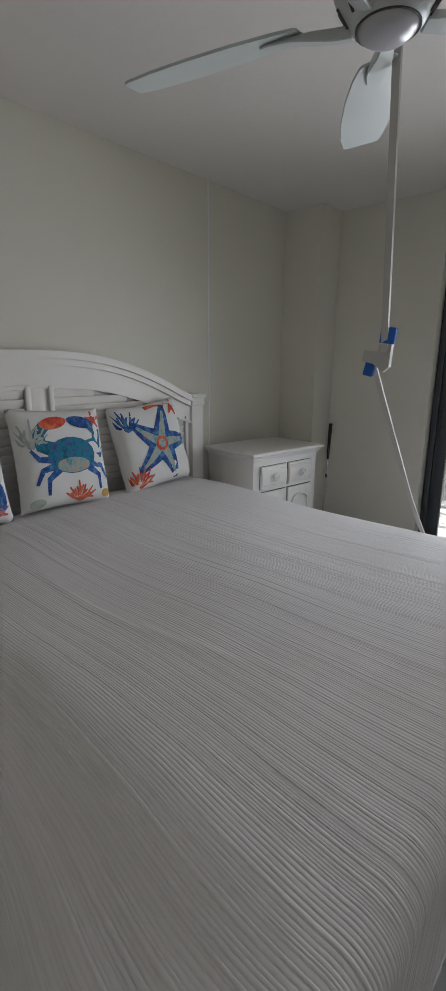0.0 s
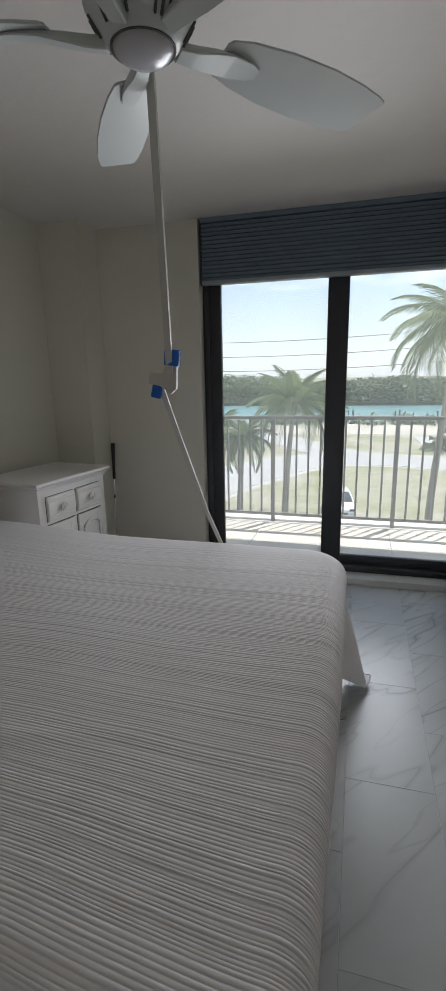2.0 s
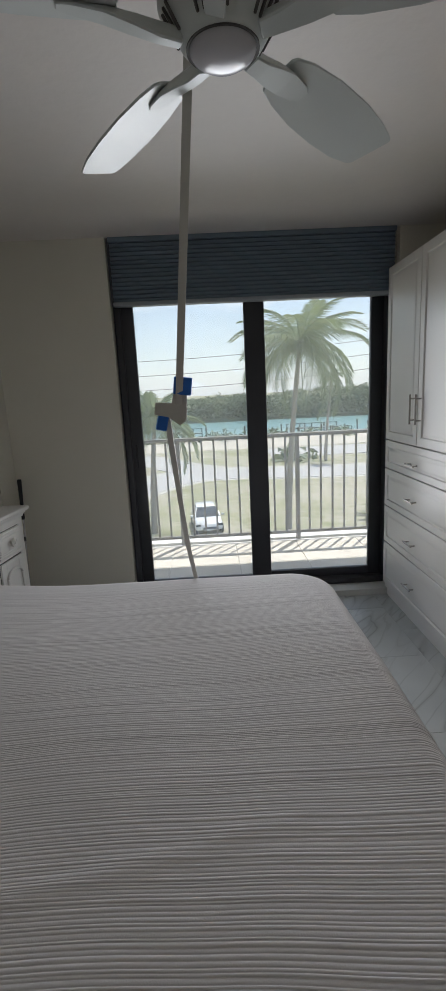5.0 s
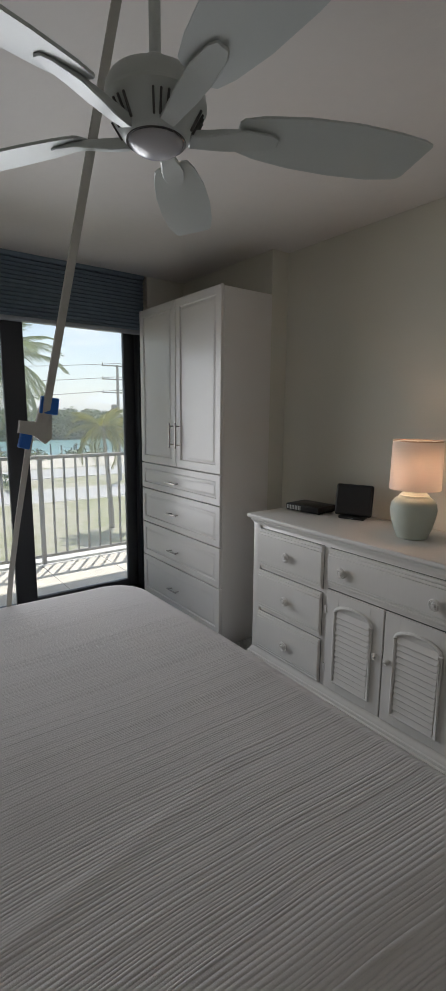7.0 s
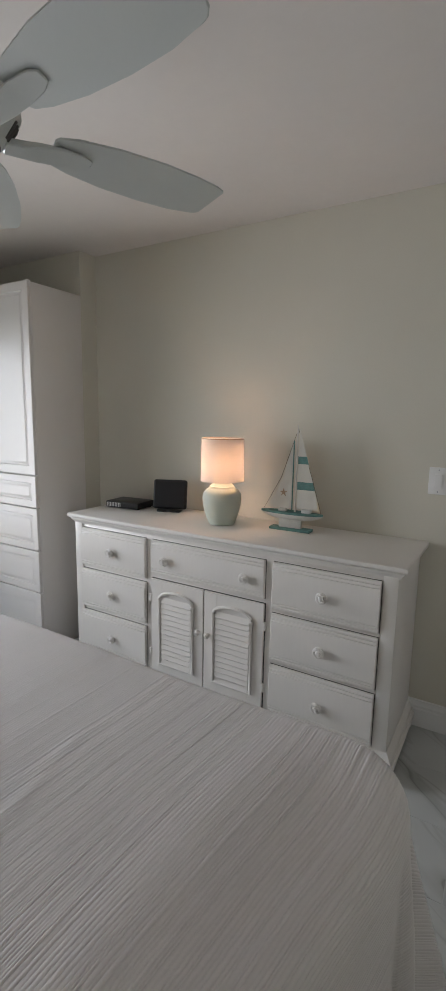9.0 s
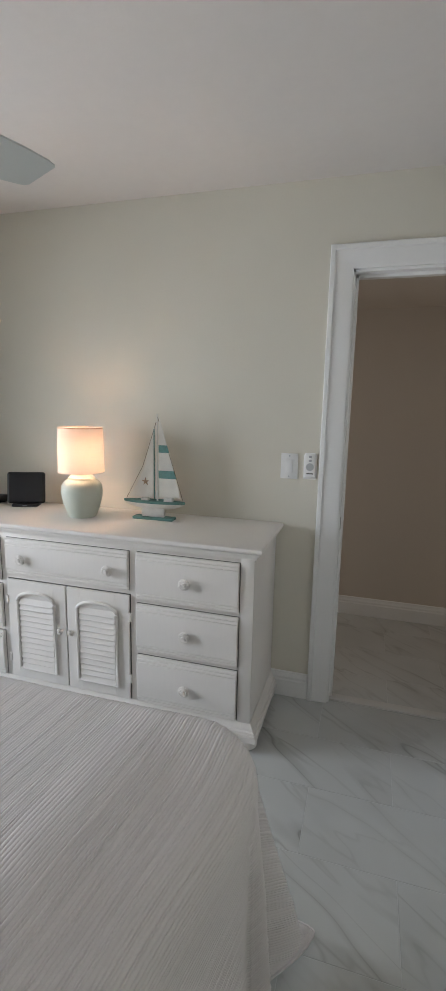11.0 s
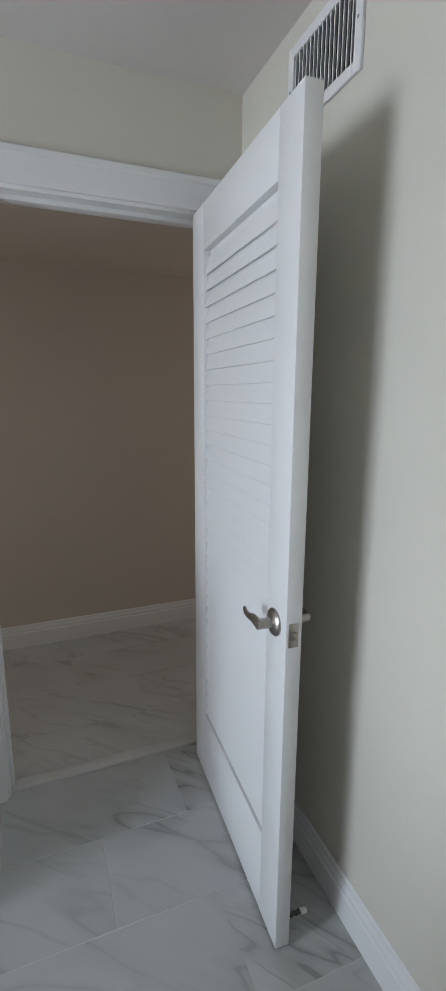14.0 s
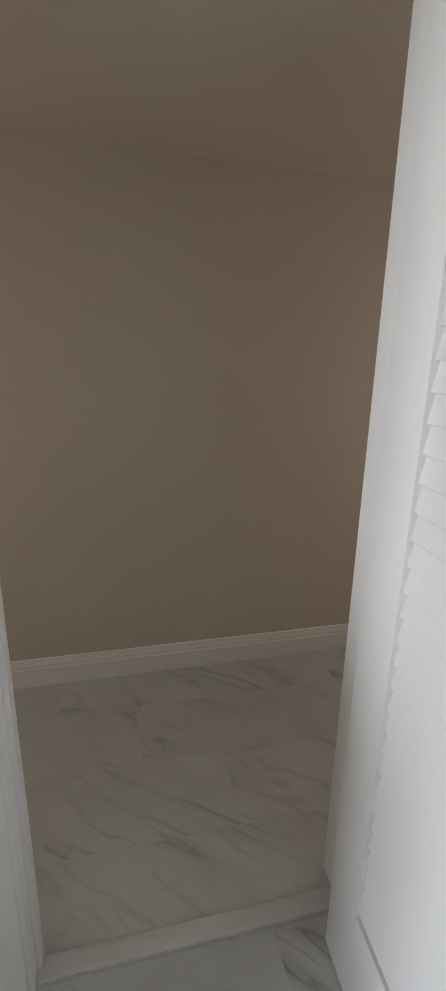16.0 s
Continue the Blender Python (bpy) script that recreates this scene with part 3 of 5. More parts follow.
def bar_pull(length, upright):
    bm = bmesh.new()
    h = length / 2
    ends = [(0, -0.03, -h), (0, -0.03, h)] if upright else [(-h, -0.03, 0), (h, -0.03, 0)]
    tube(ends, 0.0055, 10, bm)
    for s in (-0.72, 0.72):
        p = (0, -0.03, s * h) if upright else (s * h, -0.03, 0)
        tube([p, (p[0], 0.001, p[2])], 0.0045, 8, bm)
    return bm


wardrobe = thing("wardrobe", pose(-0.132, 3.736, 0, 0, 0, -90), "tall white wardrobe, two panelled doors over four drawers", "wardrobe")
WD, WW, WH = 0.36, 1.00, 2.175
part("body", boxes((-WW / 2, WW / 2, -WD, 0, 0.0, WH), bevel=0.002), M_THERMO, wardrobe)
part("plinth", boxes((-WW / 2 + 0.002, WW / 2 - 0.002, -WD - 0.006, -WD + 0.01, 0.0, 0.075)), M_THERMO, wardrobe)
for x0, x1, hx in ((-WW / 2, -0.006, -0.04), (-0.002, WW / 2, 0.038)):
    d = part("door", raised_front(x1 - x0 - 0.003, 1.077), M_THERMO, wardrobe, at=pose((x0 + x1) / 2, -WD - 0.001, 1.105))
    part("handle", bar_pull(0.17, True), M_NICKEL, d, "brushed nickel bar handle", at=pose(hx - (x0 + x1) / 2, -0.02, 0.210))
for z0, z1, hz in ((0.912, 1.100, 0.99), (0.652, 0.907, 0.772), (0.392, 0.647, 0.506), (0.085, 0.387, 0.225)):
    d = part("drawer", raised_front(WW - 0.004, z1 - z0 - 0.002, frame_w=0.04), M_THERMO, wardrobe, at=pose(0, -WD - 0.001, z0))
    part("handle", bar_pull(0.12, False), M_NICKEL, d, "brushed nickel bar handle", at=pose(-0.03, -0.02, hz - z0))


# ---- dresser and nightstand ----
def rosette_knob(r=0.0255):
    prof = [(0.0, 0.0), (0.010, 0.0), (0.009, 0.010), (0.012, 0.013), (r, 0.016), (r, 0.021), (r * 0.82, 0.024), (r * 0.74, 0.022), (r * 0.62, 0.026), (r * 0.45, 0.024), (r * 0.3, 0.030), (0.0, 0.031)]
    return turned(lathe(prof, 20), pose(0, 0, 0, 90, 0, 0))


def drawer_front(w, h):
    """A drawer front with two stepped beads along its top and bottom edges; face towards -y, origin at the middle bottom."""
    half = [(0.0, 0.0), (0.0, -0.011), (0.0025, -0.0135), (0.012, -0.0145), (0.0145, -0.0120), (0.0165, -0.0155), (0.026, -0.0175), (0.029, -0.0150), (0.031, -0.0190), (0.036, -0.0200)]
    prof = half + [(h - z, y) for z, y in half[::-1]]
    bm = bmesh.new()
    cols = [[bm.verts.new((x, y + dy if y else 0.0, z)) for z, y in prof] for x, dy in ((-w / 2, 0.003), (-w / 2 + 0.003, 0.0), (w / 2 - 0.003, 0.0), (w / 2, 0.003))]
    for a, b in zip(cols, cols[1:]):
        for i in range(len(prof)):
            j = (i + 1) % len(prof)
            bm.faces.new((a[i], a[j], b[j], b[i]))
    bm.faces.new(cols[0][::-1]), bm.faces.new(cols[-1])
    return bm


def louvre_door(w, h):
    """A planked cupboard door with an arched louvred opening; face towards -y, origin at the middle bottom."""
    bm = boxes((-w / 2, w / 2, -0.012, 0.0, 0, h), bevel=0.0015, seg=1)
    for gx in (-w * 0.28, w * 0.28):
        box(bm, gx - 0.0012, gx + 0.0012, -0.0128, -0.0115, 0.004, h - 0.004)
    return bm


def arched_frame(w, z0, z1, rise):
    """The rounded moulding round an arched opening."""
    pts = [(-w / 2, -0.018, z0), (-w / 2, -0.018, z1)]
    for k in range(1, 12):
        a = math.pi * k / 12
        pts.append((-w / 2 * math.cos(a), -0.018, z1 + rise * math.sin(a)))
    pts += [(w / 2, -0.018, z1), (w / 2, -0.018, z0), (-w / 2, -0.018, z0)]
    return tube(pts, 0.0085, 8)


def stepped_slab(w, d, steps):
    """One moulded slab: (overhang, z) rings from bottom to top, flush at the back."""
    bm = bmesh.new()
    rings = [[bm.verts.new(p) for p in ((-w / 2 - o, 0, z), (-w / 2 - o, -d - o, z), (w / 2 + o, -d - o, z), (w / 2 + o, 0, z))] for o, z in steps]
    for a, b in zip(rings, rings[1:]):
        for i in range(4):
            bm.faces.new((a[i], a[(i + 1) % 4], b[(i + 1) % 4], b[i]))
    bm.faces.new(rings[0][::-1]), bm.faces.new(rings[-1])
    return bm


def moulded_top(w, d, z, over=0.03):
    cove = [(0.006, -0.056), (0.007, -0.050), (0.011, -0.043), (0.017, -0.038), (0.019, -0.034), (0.019, -0.030), (0.024, -0.026)]
    return stepped_slab(w, d, [(o, z + h) for o, h in cove] + [(over, z - 0.024), (over + 0.004, z - 0.019), (over + 0.005, z - 0.012), (over + 0.004, z - 0.005), (over, z - 0.001), (over - 0.004, z)])


def moulded_base(w, d):
    return stepped_slab(w, d, [(0.030, 0.045), (0.034, 0.048), (0.034, 0.072), (0.030, 0.076), (0.026, 0.077), (0.025, 0.089), (0.018, 0.093), (0.015, 0.102), (0.009, 0.108), (0.006, 0.118), (0.002, 0.122)])


def foot_block(x, d):
    """A curved bracket foot."""
    return lathe([(0.028, 0.0), (0.040, 0.012), (0.043, 0.030), (0.038, 0.046)], 16, (x, d))


dresser = thing("dresser", pose(-0.004, 2.085, 0, 0, 0, -90), "white cottage dresser with seven drawers and two louvred doors", "dresser")
DW, DD, DZ = 1.77, 0.455, 0.912
part("carcass", boxes((-DW / 2, DW / 2, -DD, 0, 0.045, DZ - 0.05), bevel=0.002), M_WHITE, dresser)
part("top", moulded_top(DW, DD, DZ), M_WHITE, dresser)
part("base", moulded_base(DW, DD), M_WHITE, dresser)
for fx in (-DW / 2 + 0.01, DW / 2 - 0.01):
    for fy in (-DD + 0.01, -0.045):
        part("foot", foot_block(fx, fy), M_WHITE, dresser)
for px in (-DW / 2 + 0.028, DW / 2 - 0.028):
    part("pilaster", boxes((px - 0.028, px + 0.028, -DD - 0.008, -DD + 0.002, 0.122, 0.86), bevel=0.002), M_WHITE, dresser)
ROWS = ((0.622, 0.836, 0.726), (0.378, 0.600, 0.486), (0.128, 0.356, 0.232))
knob_me = mesh_of("knob", rosette_knob(), M_WHITE, 50)
# flat dark plates behind the fronts imitate the shade between them
gap_w = 0.4705
for cx in (-0.600, 0.590):
    for z0, z1, kz in ROWS:
        part("drawer_gap", boxes((cx - gap_w / 2, cx + gap_w / 2, -DD - 0.0012, -DD + 0.001, z0 - 0.0025, z1 + 0.0025)), M_GROOVE, dresser)
        d = part("drawer", drawer_front(0.466, z1 - z0), M_WHITE, dresser, at=pose(cx, -DD - 0.0015, z0))
        shared("knob", knob_me, d, pose(0, -0.018, kz - z0))
part("drawer_gap", boxes((-0.3300, 0.3200, -DD - 0.0012, -DD + 0.001, 0.6555, 0.8385)), M_GROOVE, dresser)
d = part("drawer", drawer_front(0.645, 0.178), M_WHITE, dresser, at=pose(-0.005, -DD - 0.0015, 0.658))
for kx in (-0.228, 0.228):
    shared("knob", knob_me, d, pose(kx, -0.018, 0.083))
part("door_gap", boxes((-0.333, 0.323, -DD - 0.0012, -DD + 0.001, 0.124, 0.636)), M_GROOVE, dresser)
dl_me = mesh_of("slat", turned(boxes((-0.092, 0.092, -0.003, 0.003, -0.020, 0.020), bevel=0.0015, seg=1), pose(0, 0, 0, -24, 0, 0)), M_WHITE)
small_knob = mesh_of("knob", rosette_knob(0.016), M_WHITE, 50)
for cx, kx, hx in ((-0.1685, 0.135, -0.155), (0.1585, -0.135, 0.155)):
    d = part("door", louvre_door(0.320, 0.503), M_WHITE, dresser, at=pose(cx, -DD - 0.0015, 0.129))
    part("arch_moulding", arched_frame(0.205, 0.055, 0.405, 0.045), M_WHITE, d, "rounded arched moulding")
    for k in range(13):
        shared("slat", dl_me, d, pose(0, -0.0135, 0.075 + 0.0275 * k))
    shared("knob", small_knob, d, pose(kx, -0.011, 0.285))
    for hz in (0.10, 0.40):
        part("hinge", boxes((hx * 1.06 - 0.006, hx * 1.06 + 0.006, -0.016, -0.004, hz - 0.02, hz + 0.02), bevel=0.002), M_WHITE, d)

nightstand = thing("nightstand", pose(-3.262, 3.465, 0, 0, 0, 82.5), "white two-drawer nightstand with an arched cupboard door, set askew", "nightstand")
NW, ND, NZ = 0.59, 0.42, 0.884
part("carcass", boxes((-NW / 2, NW / 2, -ND, 0, 0.045, NZ - 0.05), bevel=0.002), M_WHITE, nightstand)
part("top", moulded_top(NW, ND, NZ), M_WHITE, nightstand)
part("base", moulded_base(NW, ND), M_WHITE, nightstand)
for cx in (-0.125, 0.125):
    part("drawer_gap", boxes((cx - 0.117, cx + 0.117, -ND - 0.0012, -ND + 0.001, 0.648, 0.794)), M_GROOVE, nightstand)
    d = part("drawer", drawer_front(0.226, 0.14), M_WHITE, nightstand, at=pose(cx, -ND - 0.0015, 0.651))
    shared("knob", knob_me, d, pose(0, -0.018, 0.07))
for cx, kx in ((-0.125, 0.09), (0.125, -0.09)):
    part("door_gap", boxes((cx - 0.117, cx + 0.117, -ND - 0.0012, -ND + 0.001, 0.128, 0.632)), M_GROOVE, nightstand)
    d = part("door", louvre_door(0.226, 0.495), M_WHITE, nightstand, at=pose(cx, -ND - 0.0015, 0.132))
    part("arch_moulding", arched_frame(0.15, 0.055, 0.40, 0.04), M_WHITE, d)


# ---- open bedroom door ----
door = thing("door_1", pose(-0.044, 0.192, 0.010, 0, 0, 177.3), "white louvred bedroom door standing open against the wall", "door", kind=S)
LW, LT, LH = 0.768, 0.040, 2.022
part("stile", boxes((0, 0.122, 0, LT, 0, LH), bevel=0.0015), M_TRIM, door)
part("stile", boxes((0.660, LW, 0, LT, 0, LH), bevel=0.0015), M_TRIM, door)
part("rail", boxes((0.122, 0.660, 0.0005, LT - 0.0005, 1.888, LH), bevel=0.0012), M_TRIM, door)
part("rail", boxes((0.122, 0.660, 0.0005, LT - 0.0005, 0, 0.263), bevel=0.0012), M_TRIM, door)
dslat = mesh_of("slat", turned(boxes((-0.269, 0.269, -0.003, 0.003, -0.0265, 0.0265), bevel=0.0015, seg=1), pose(0, 0, 0, -11, 0, 0)), M_TRIM)
for k in range(33):
    shared("slat", dslat, door, pose(0.391, 0.013, 0.297 + 0.0483 * k))
part("backing", boxes((0.121, 0.661, 0.022, 0.030, 0.261, 1.89)), M_TRIM, door)


def lever(sign):
    """A rose and a curved lever; sign gives the side of the leaf."""
    bm = lathe([(0.0, 0.0), (0.033, 0.0), (0.034, 0.004), (0.030, 0.009), (0.022, 0.012), (0.013, 0.014), (0.012, 0.048), (0.0, 0.050)], 28)
    turned(bm, pose(0, 0, 0, 90 * sign, 0, 0))
    y = -0.043 * sign
    tube([(0.006, y, 0.0), (-0.012, y, 0.002), (-0.030, y - 0.002 * sign, 0.004), (-0.050, y - 0.003 * sign, -0.001), (-0.068, y - 0.003 * sign, -0.003), (-0.082, y - 0.002 * sign, 0.001), (-0.090, y, 0.004)], [0.010, 0.0100, 0.0085, 0.0068, 0.0060, 0.0055, 0.004], 12, bm, flat=1.25)
    return bm


for sign, y in ((1, 0.0), (-1, LT)):
    part("lever_handle", lever(sign), M_NICKEL, door, "satin nickel lever handle", at=pose(0.708, y, 0.919), smooth=50)
latch = part("latch_plate", boxes((LW - 0.001, LW + 0.0018, 0.006, 0.031, 0.880, 0.939), bevel=0.0005), M_NICKEL, door, "satin nickel latch plate")
part("latch_bolt", boxes((LW, LW + 0.011, 0.011, 0.026, 0.901, 0.919), bevel=0.003), M_NICKEL, latch)
for hz in (0.2, 1.0, 1.82):
    part("hinge", lathe([(0.006, hz - 0.045), (0.006, hz + 0.045)], 10, (-0.006, LT + 0.003)), M_NICKEL, door)
spring = [(0.735 + 0.006 * math.cos(1.9 * k), LT + 0.0015 * k, 0.050 + 0.006 * math.sin(1.9 * k)) for k in range(34)]
stop = part("door_stop", tube(spring, 0.0016, 6), M_BLACK, door, "dark spring door stop with a white tip")
part("tip", turned(lathe([(0.0, 0), (0.008, 0), (0.008, 0.014), (0.006, 0.018), (0, 0.018)], 12), pose(0.735, LT + 0.050, 0.050, -90, 0, 0)), M_TRIM, stop, "white rubber tip")


# ---- ceiling fan ----
fan = thing("ceiling_fan", pose(-1.650, 1.937, H), "white five-blade ceiling fan with a frosted light dome", "ceiling fan")
part("canopy", lathe([(0.015, -0.060), (0.040, -0.052), (0.062, -0.026), (0.065, -0.002), (0.0, -0.001)], 32), M_FAN, fan)
part("downrod", lathe([(0.0125, -0.265), (0.0125, -0.05)], 16), M_FAN, fan)
part("yoke_cover", lathe([(0.040, -0.278), (0.038, -0.262), (0.031, -0.248), (0.020, -0.240), (0.0128, -0.238)], 28), M_FAN, fan)
housing = part("motor_housing", lathe([(0.058, -0.410), (0.066, -0.408), (0.072, -0.402), (0.104, -0.352), (0.109, -0.346), (0.109, -0.340), (0.106, -0.338), (0.107, -0.330), (0.105, -0.316), (0.098, -0.303), (0.082, -0.293), (0.055, -0.287), (0.036, -0.285), (0.0, -0.285)], 48), M_FAN, fan, at=pose(0, 0, 0.010))
part("light_dome", lathe([(0.0, -0.434), (0.022, -0.4325), (0.041, -0.427), (0.054, -0.4185), (0.059, -0.410), (0.057, -0.405)], 40), surface("frosted_dome", (0.50, 0.49, 0.52), 0.22, var=0.01, fine=20, bump=0.0), fan, "frosted glass light dome, unlit", smooth=60, at=pose(0, 0, 0.010))
part("shadow_ring", lathe([(0.0575, -0.4105), (0.0635, -0.4115), (0.0635, -0.4090), (0.0575, -0.4085), (0.0575, -0.4105)], 48), M_GROOVE, fan, "dark ring standing for the shaded gap round the dome", at=pose(0, 0, 0.010))
slot_me = mesh_of("vent_slot", boxes((-0.0023, 0.0023, -0.004, 0.0020, -0.022, 0.022), bevel=0.0015, seg=1), M_GROOVE)
sl = math.degrees(math.atan2(0.104 - 0.072, 0.402 - 0.352))
for k in range(40):
    if k % 8 < 5:
        a = k * 9.0 + 12 + 46 - 36
        shared("vent_slot", slot_me, housing, pose(0, 0, 0, 0, 0, a) @ pose(0.0885, 0, -0.377, 0, 0, 90) @ pose(0, 0, 0, sl, 0, 0))


def blade_mesh():
    """A tapered plank with a wide, obliquely cut tip; along x, slightly thick."""
    lo = [(0.178, -0.034), (0.186, -0.044), (0.23, -0.056), (0.33, -0.070), (0.45, -0.075), (0.55, -0.070), (0.62, -0.061), (0.640, -0.056), (0.645, -0.049)]
    up = [(0.622, 0.045), (0.612, 0.056), (0.60, 0.060), (0.53, 0.070), (0.43, 0.073), (0.32, 0.068), (0.23, 0.055), (0.186, 0.044), (0.178, 0.034)]
    bm = prism(lo + up, -0.003, 0.003)
    bmesh.ops.bevel(bm, geom=[e for e in bm.edges if abs(e.verts[0].co.z - e.verts[1].co.z) < 1e-6], offset=0.002, segments=1, affect="EDGES")
    return mesh_of("blade", turned(bm, pose(0, 0, 0, -16, 0, 0)), M_FAN)


def arm_mesh():
    bm = bmesh.new()
    rows = []
    for x, w, z, t in ((0.070, 0.017, -0.036, 0.022), (0.11, 0.020, -0.032, 0.022), (0.15, 0.026, -0.024, 0.018), (0.20, 0.029, -0.014, 0.011), (0.255, 0.023, -0.009, 0.0075), (0.275, 0.013, -0.008, 0.006)):
        rows.append([bm.verts.new(p) for p in ((x, -w, z), (x, w, z), (x, w * 0.8, z + t), (x, -w * 0.8, z + t))])
    for a, b in zip(rows, rows[1:]):
        for i in range(4):
            bm.faces.new((a[i], a[(i + 1) % 4], b[(i + 1) % 4], b[i]))
    bm.faces.new(rows[0][::-1]), bm.faces.new(rows[-1])
    bmesh.ops.bevel(bm, geom=bm.edges[:], offset=0.003, segments=1, affect="EDGES")
    return mesh_of("blade_arm", turned(bm, pose(0, 0, 0, -16, 0, 0)), M_FAN, 40)


bme, ame = blade_mesh(), arm_mesh()
for k in range(5):
    at = pose(0, 0, -0.362, 0, 0, 49.3 + 72 * k)
    shared("blade", bme, fan, at)
    shared("blade_arm", ame, fan, at)

# ---- cable cover leaning from the fan over the bed, taped where it broke ----
strip = thing("cable_cover", pose(-1.74, 3.40, 0.0), "long broken white cable cover hanging from the fan, mended with tape", "cable cover")


def local(*pts):
    return [Vector(p) - Vector((-1.74, 3.40, 0.0)) for p in pts]


def flat_strip(pts, w, t):
    """A thin flat strip along points, its wide side facing the bed's near side."""
    bm = bmesh.new()
    rows = []
    for p in pts:
        rows.append([bm.verts.new(Vector(p) + Vector(o)) for o in ((-w / 2, -t / 2, 0), (w / 2, -t / 2, 0), (w / 2, t / 2, 0), (-w / 2, t / 2, 0))])
    for a, b in zip(rows, rows[1:]):
        for i in range(4):
            bm.faces.new((a[i], a[(i + 1) % 4], b[(i + 1) % 4], b[i]))
    bm.faces.new(rows[0][::-1]), bm.faces.new(rows[-1])
    return bm


part("upper_strip", flat_strip(local((-1.790, 2.365, 1.425), (-1.733, 2.185, 1.93), (-1.676, 2.005, H - 0.002)), 0.020, 0.011), M_PVC, strip)
part("lower_strip", flat_strip(local((-1.826, 2.372, 1.40), (-1.824, 2.46, 1.285), (-1.819, 2.62, 1.08), (-1.811, 2.78, 0.87), (-1.80, 2.89, 0.735), (-1.785, 3.01, 0.58), (-1.765, 3.2, 0.3), (-1.750, 3.38, 0.002)), 0.017, 0.009), M_PVC, strip)
part("elbow", turned(prism([(-0.05, -0.012), (-0.012, -0.020), (0.022, -0.045), (0.040, -0.03), (0.045, 0.05), (0.012, 0.06), (0.0, 0.018), (-0.045, 0.022)], -0.009, 0.009), Matrix.Translation(local((-1.810, 2.366, 1.418))[0]) @ pose(0, 0, 0, 90, 0, 0)), M_PVC, strip, "broken corner piece")
tape = bmesh.new()
box(tape, -0.016, 0.034, -0.008, 0.008, -0.024, 0.024, bevel=0.002, seg=1)
part("tape", turned(tape, Matrix.Translation(local((-1.784, 2.352, 1.483))[0]) @ pose(0, 0, 0, 4, 8, -6)), M_TAPE, strip, "wrap of blue masking tape")
tape = bmesh.new()
box(tape, -0.020, 0.012, -0.009, 0.009, -0.026, 0.020, bevel=0.003, seg=1)
part("tape", turned(tape, Matrix.Translation(local((-1.836, 2.376, 1.385))[0]) @ pose(0, 0, 0, 2, 14, 4)), M_TAPE, strip, "wrap of blue masking tape")


# ---- things on the dresser ----
m, n, l, b = nodes_of("lamp_shade_linen")
tr = n.new("ShaderNodeBsdfTranslucent")
tr.inputs["Color"].default_value = (0.84, 0.78, 0.74, 1)
mixn = n.new("ShaderNodeMixShader")
weave = noise_node(n, l, coords(n, l), 420, 2, stretch=(1, 1, 3))
l.new(ramp(n, l, weave, [(0.3, (0.74, 0.72, 0.68)), (0.7, (0.84, 0.82, 0.79))]), b.inputs["Base Color"])
b.inputs["Roughness"].default_value = 0.9
mixn.inputs["Fac"].default_value = 0.45
l.new(b.outputs["BSDF"], mixn.inputs[1])
l.new(tr.outputs["BSDF"], mixn.inputs[2])
l.new(mixn.outputs["Shader"], n["Material Output"].inputs["Surface"])
M_SHADE_W = m
M_CERAMIC = surface("pale_green_ceramic", (0.56, 0.60, 0.52), 0.6, var=0.04, scale=8, fine=240, bump=0.25)

lamp = thing("table_lamp", pose(-0.225, 2.145, DZ), "pale green ceramic table lamp with a lit white drum shade", "table lamp")
part("base", lathe([(0.0, 0.0), (0.064, 0.0), (0.068, 0.005), (0.084, 0.045), (0.097, 0.095), (0.101, 0.130), (0.097, 0.158), (0.083, 0.178), (0.070, 0.186), (0.066, 0.190), (0.064, 0.197), (0.057, 0.200), (0.052, 0.208), (0.048, 0.210), (0.046, 0.217), (0.020, 0.219), (0.0, 0.219)], 48), M_CERAMIC, lamp, smooth=50)
part("shade", lathe([(0.111, 0.224), (0.108, 0.440), (0.1065, 0.440), (0.1095, 0.224), (0.111, 0.224)], 56), M_SHADE_W, lamp, "white linen drum shade, glowing warm")
part("shade_ring", lathe([(0.1085, 0.437), (0.1090, 0.442), (0.1055, 0.442), (0.1055, 0.437), (0.1085, 0.437)], 56), surface("copper_rim", (0.55, 0.42, 0.32), 0.4, metal=0.6), lamp)
part("socket", lathe([(0.014, 0.218), (0.014, 0.27), (0.0, 0.27)], 16), M_TRIM, lamp)
m, n, l, b = nodes_of("warm_bulb")
b.inputs["Base Color"].default_value = (1, 0.85, 0.65, 1)
b.inputs["Emission Color"].default_value = (1.0, 0.62, 0.39, 1)
b.inputs["Emission Strength"].default_value = 24
part("bulb", lathe([(0.0, 0.272), (0.012, 0.274), (0.024, 0.295), (0.028, 0.315), (0.024, 0.335), (0.012, 0.348), (0.0, 0.350)], 20), m, lamp, "warm glowing bulb", smooth=60)

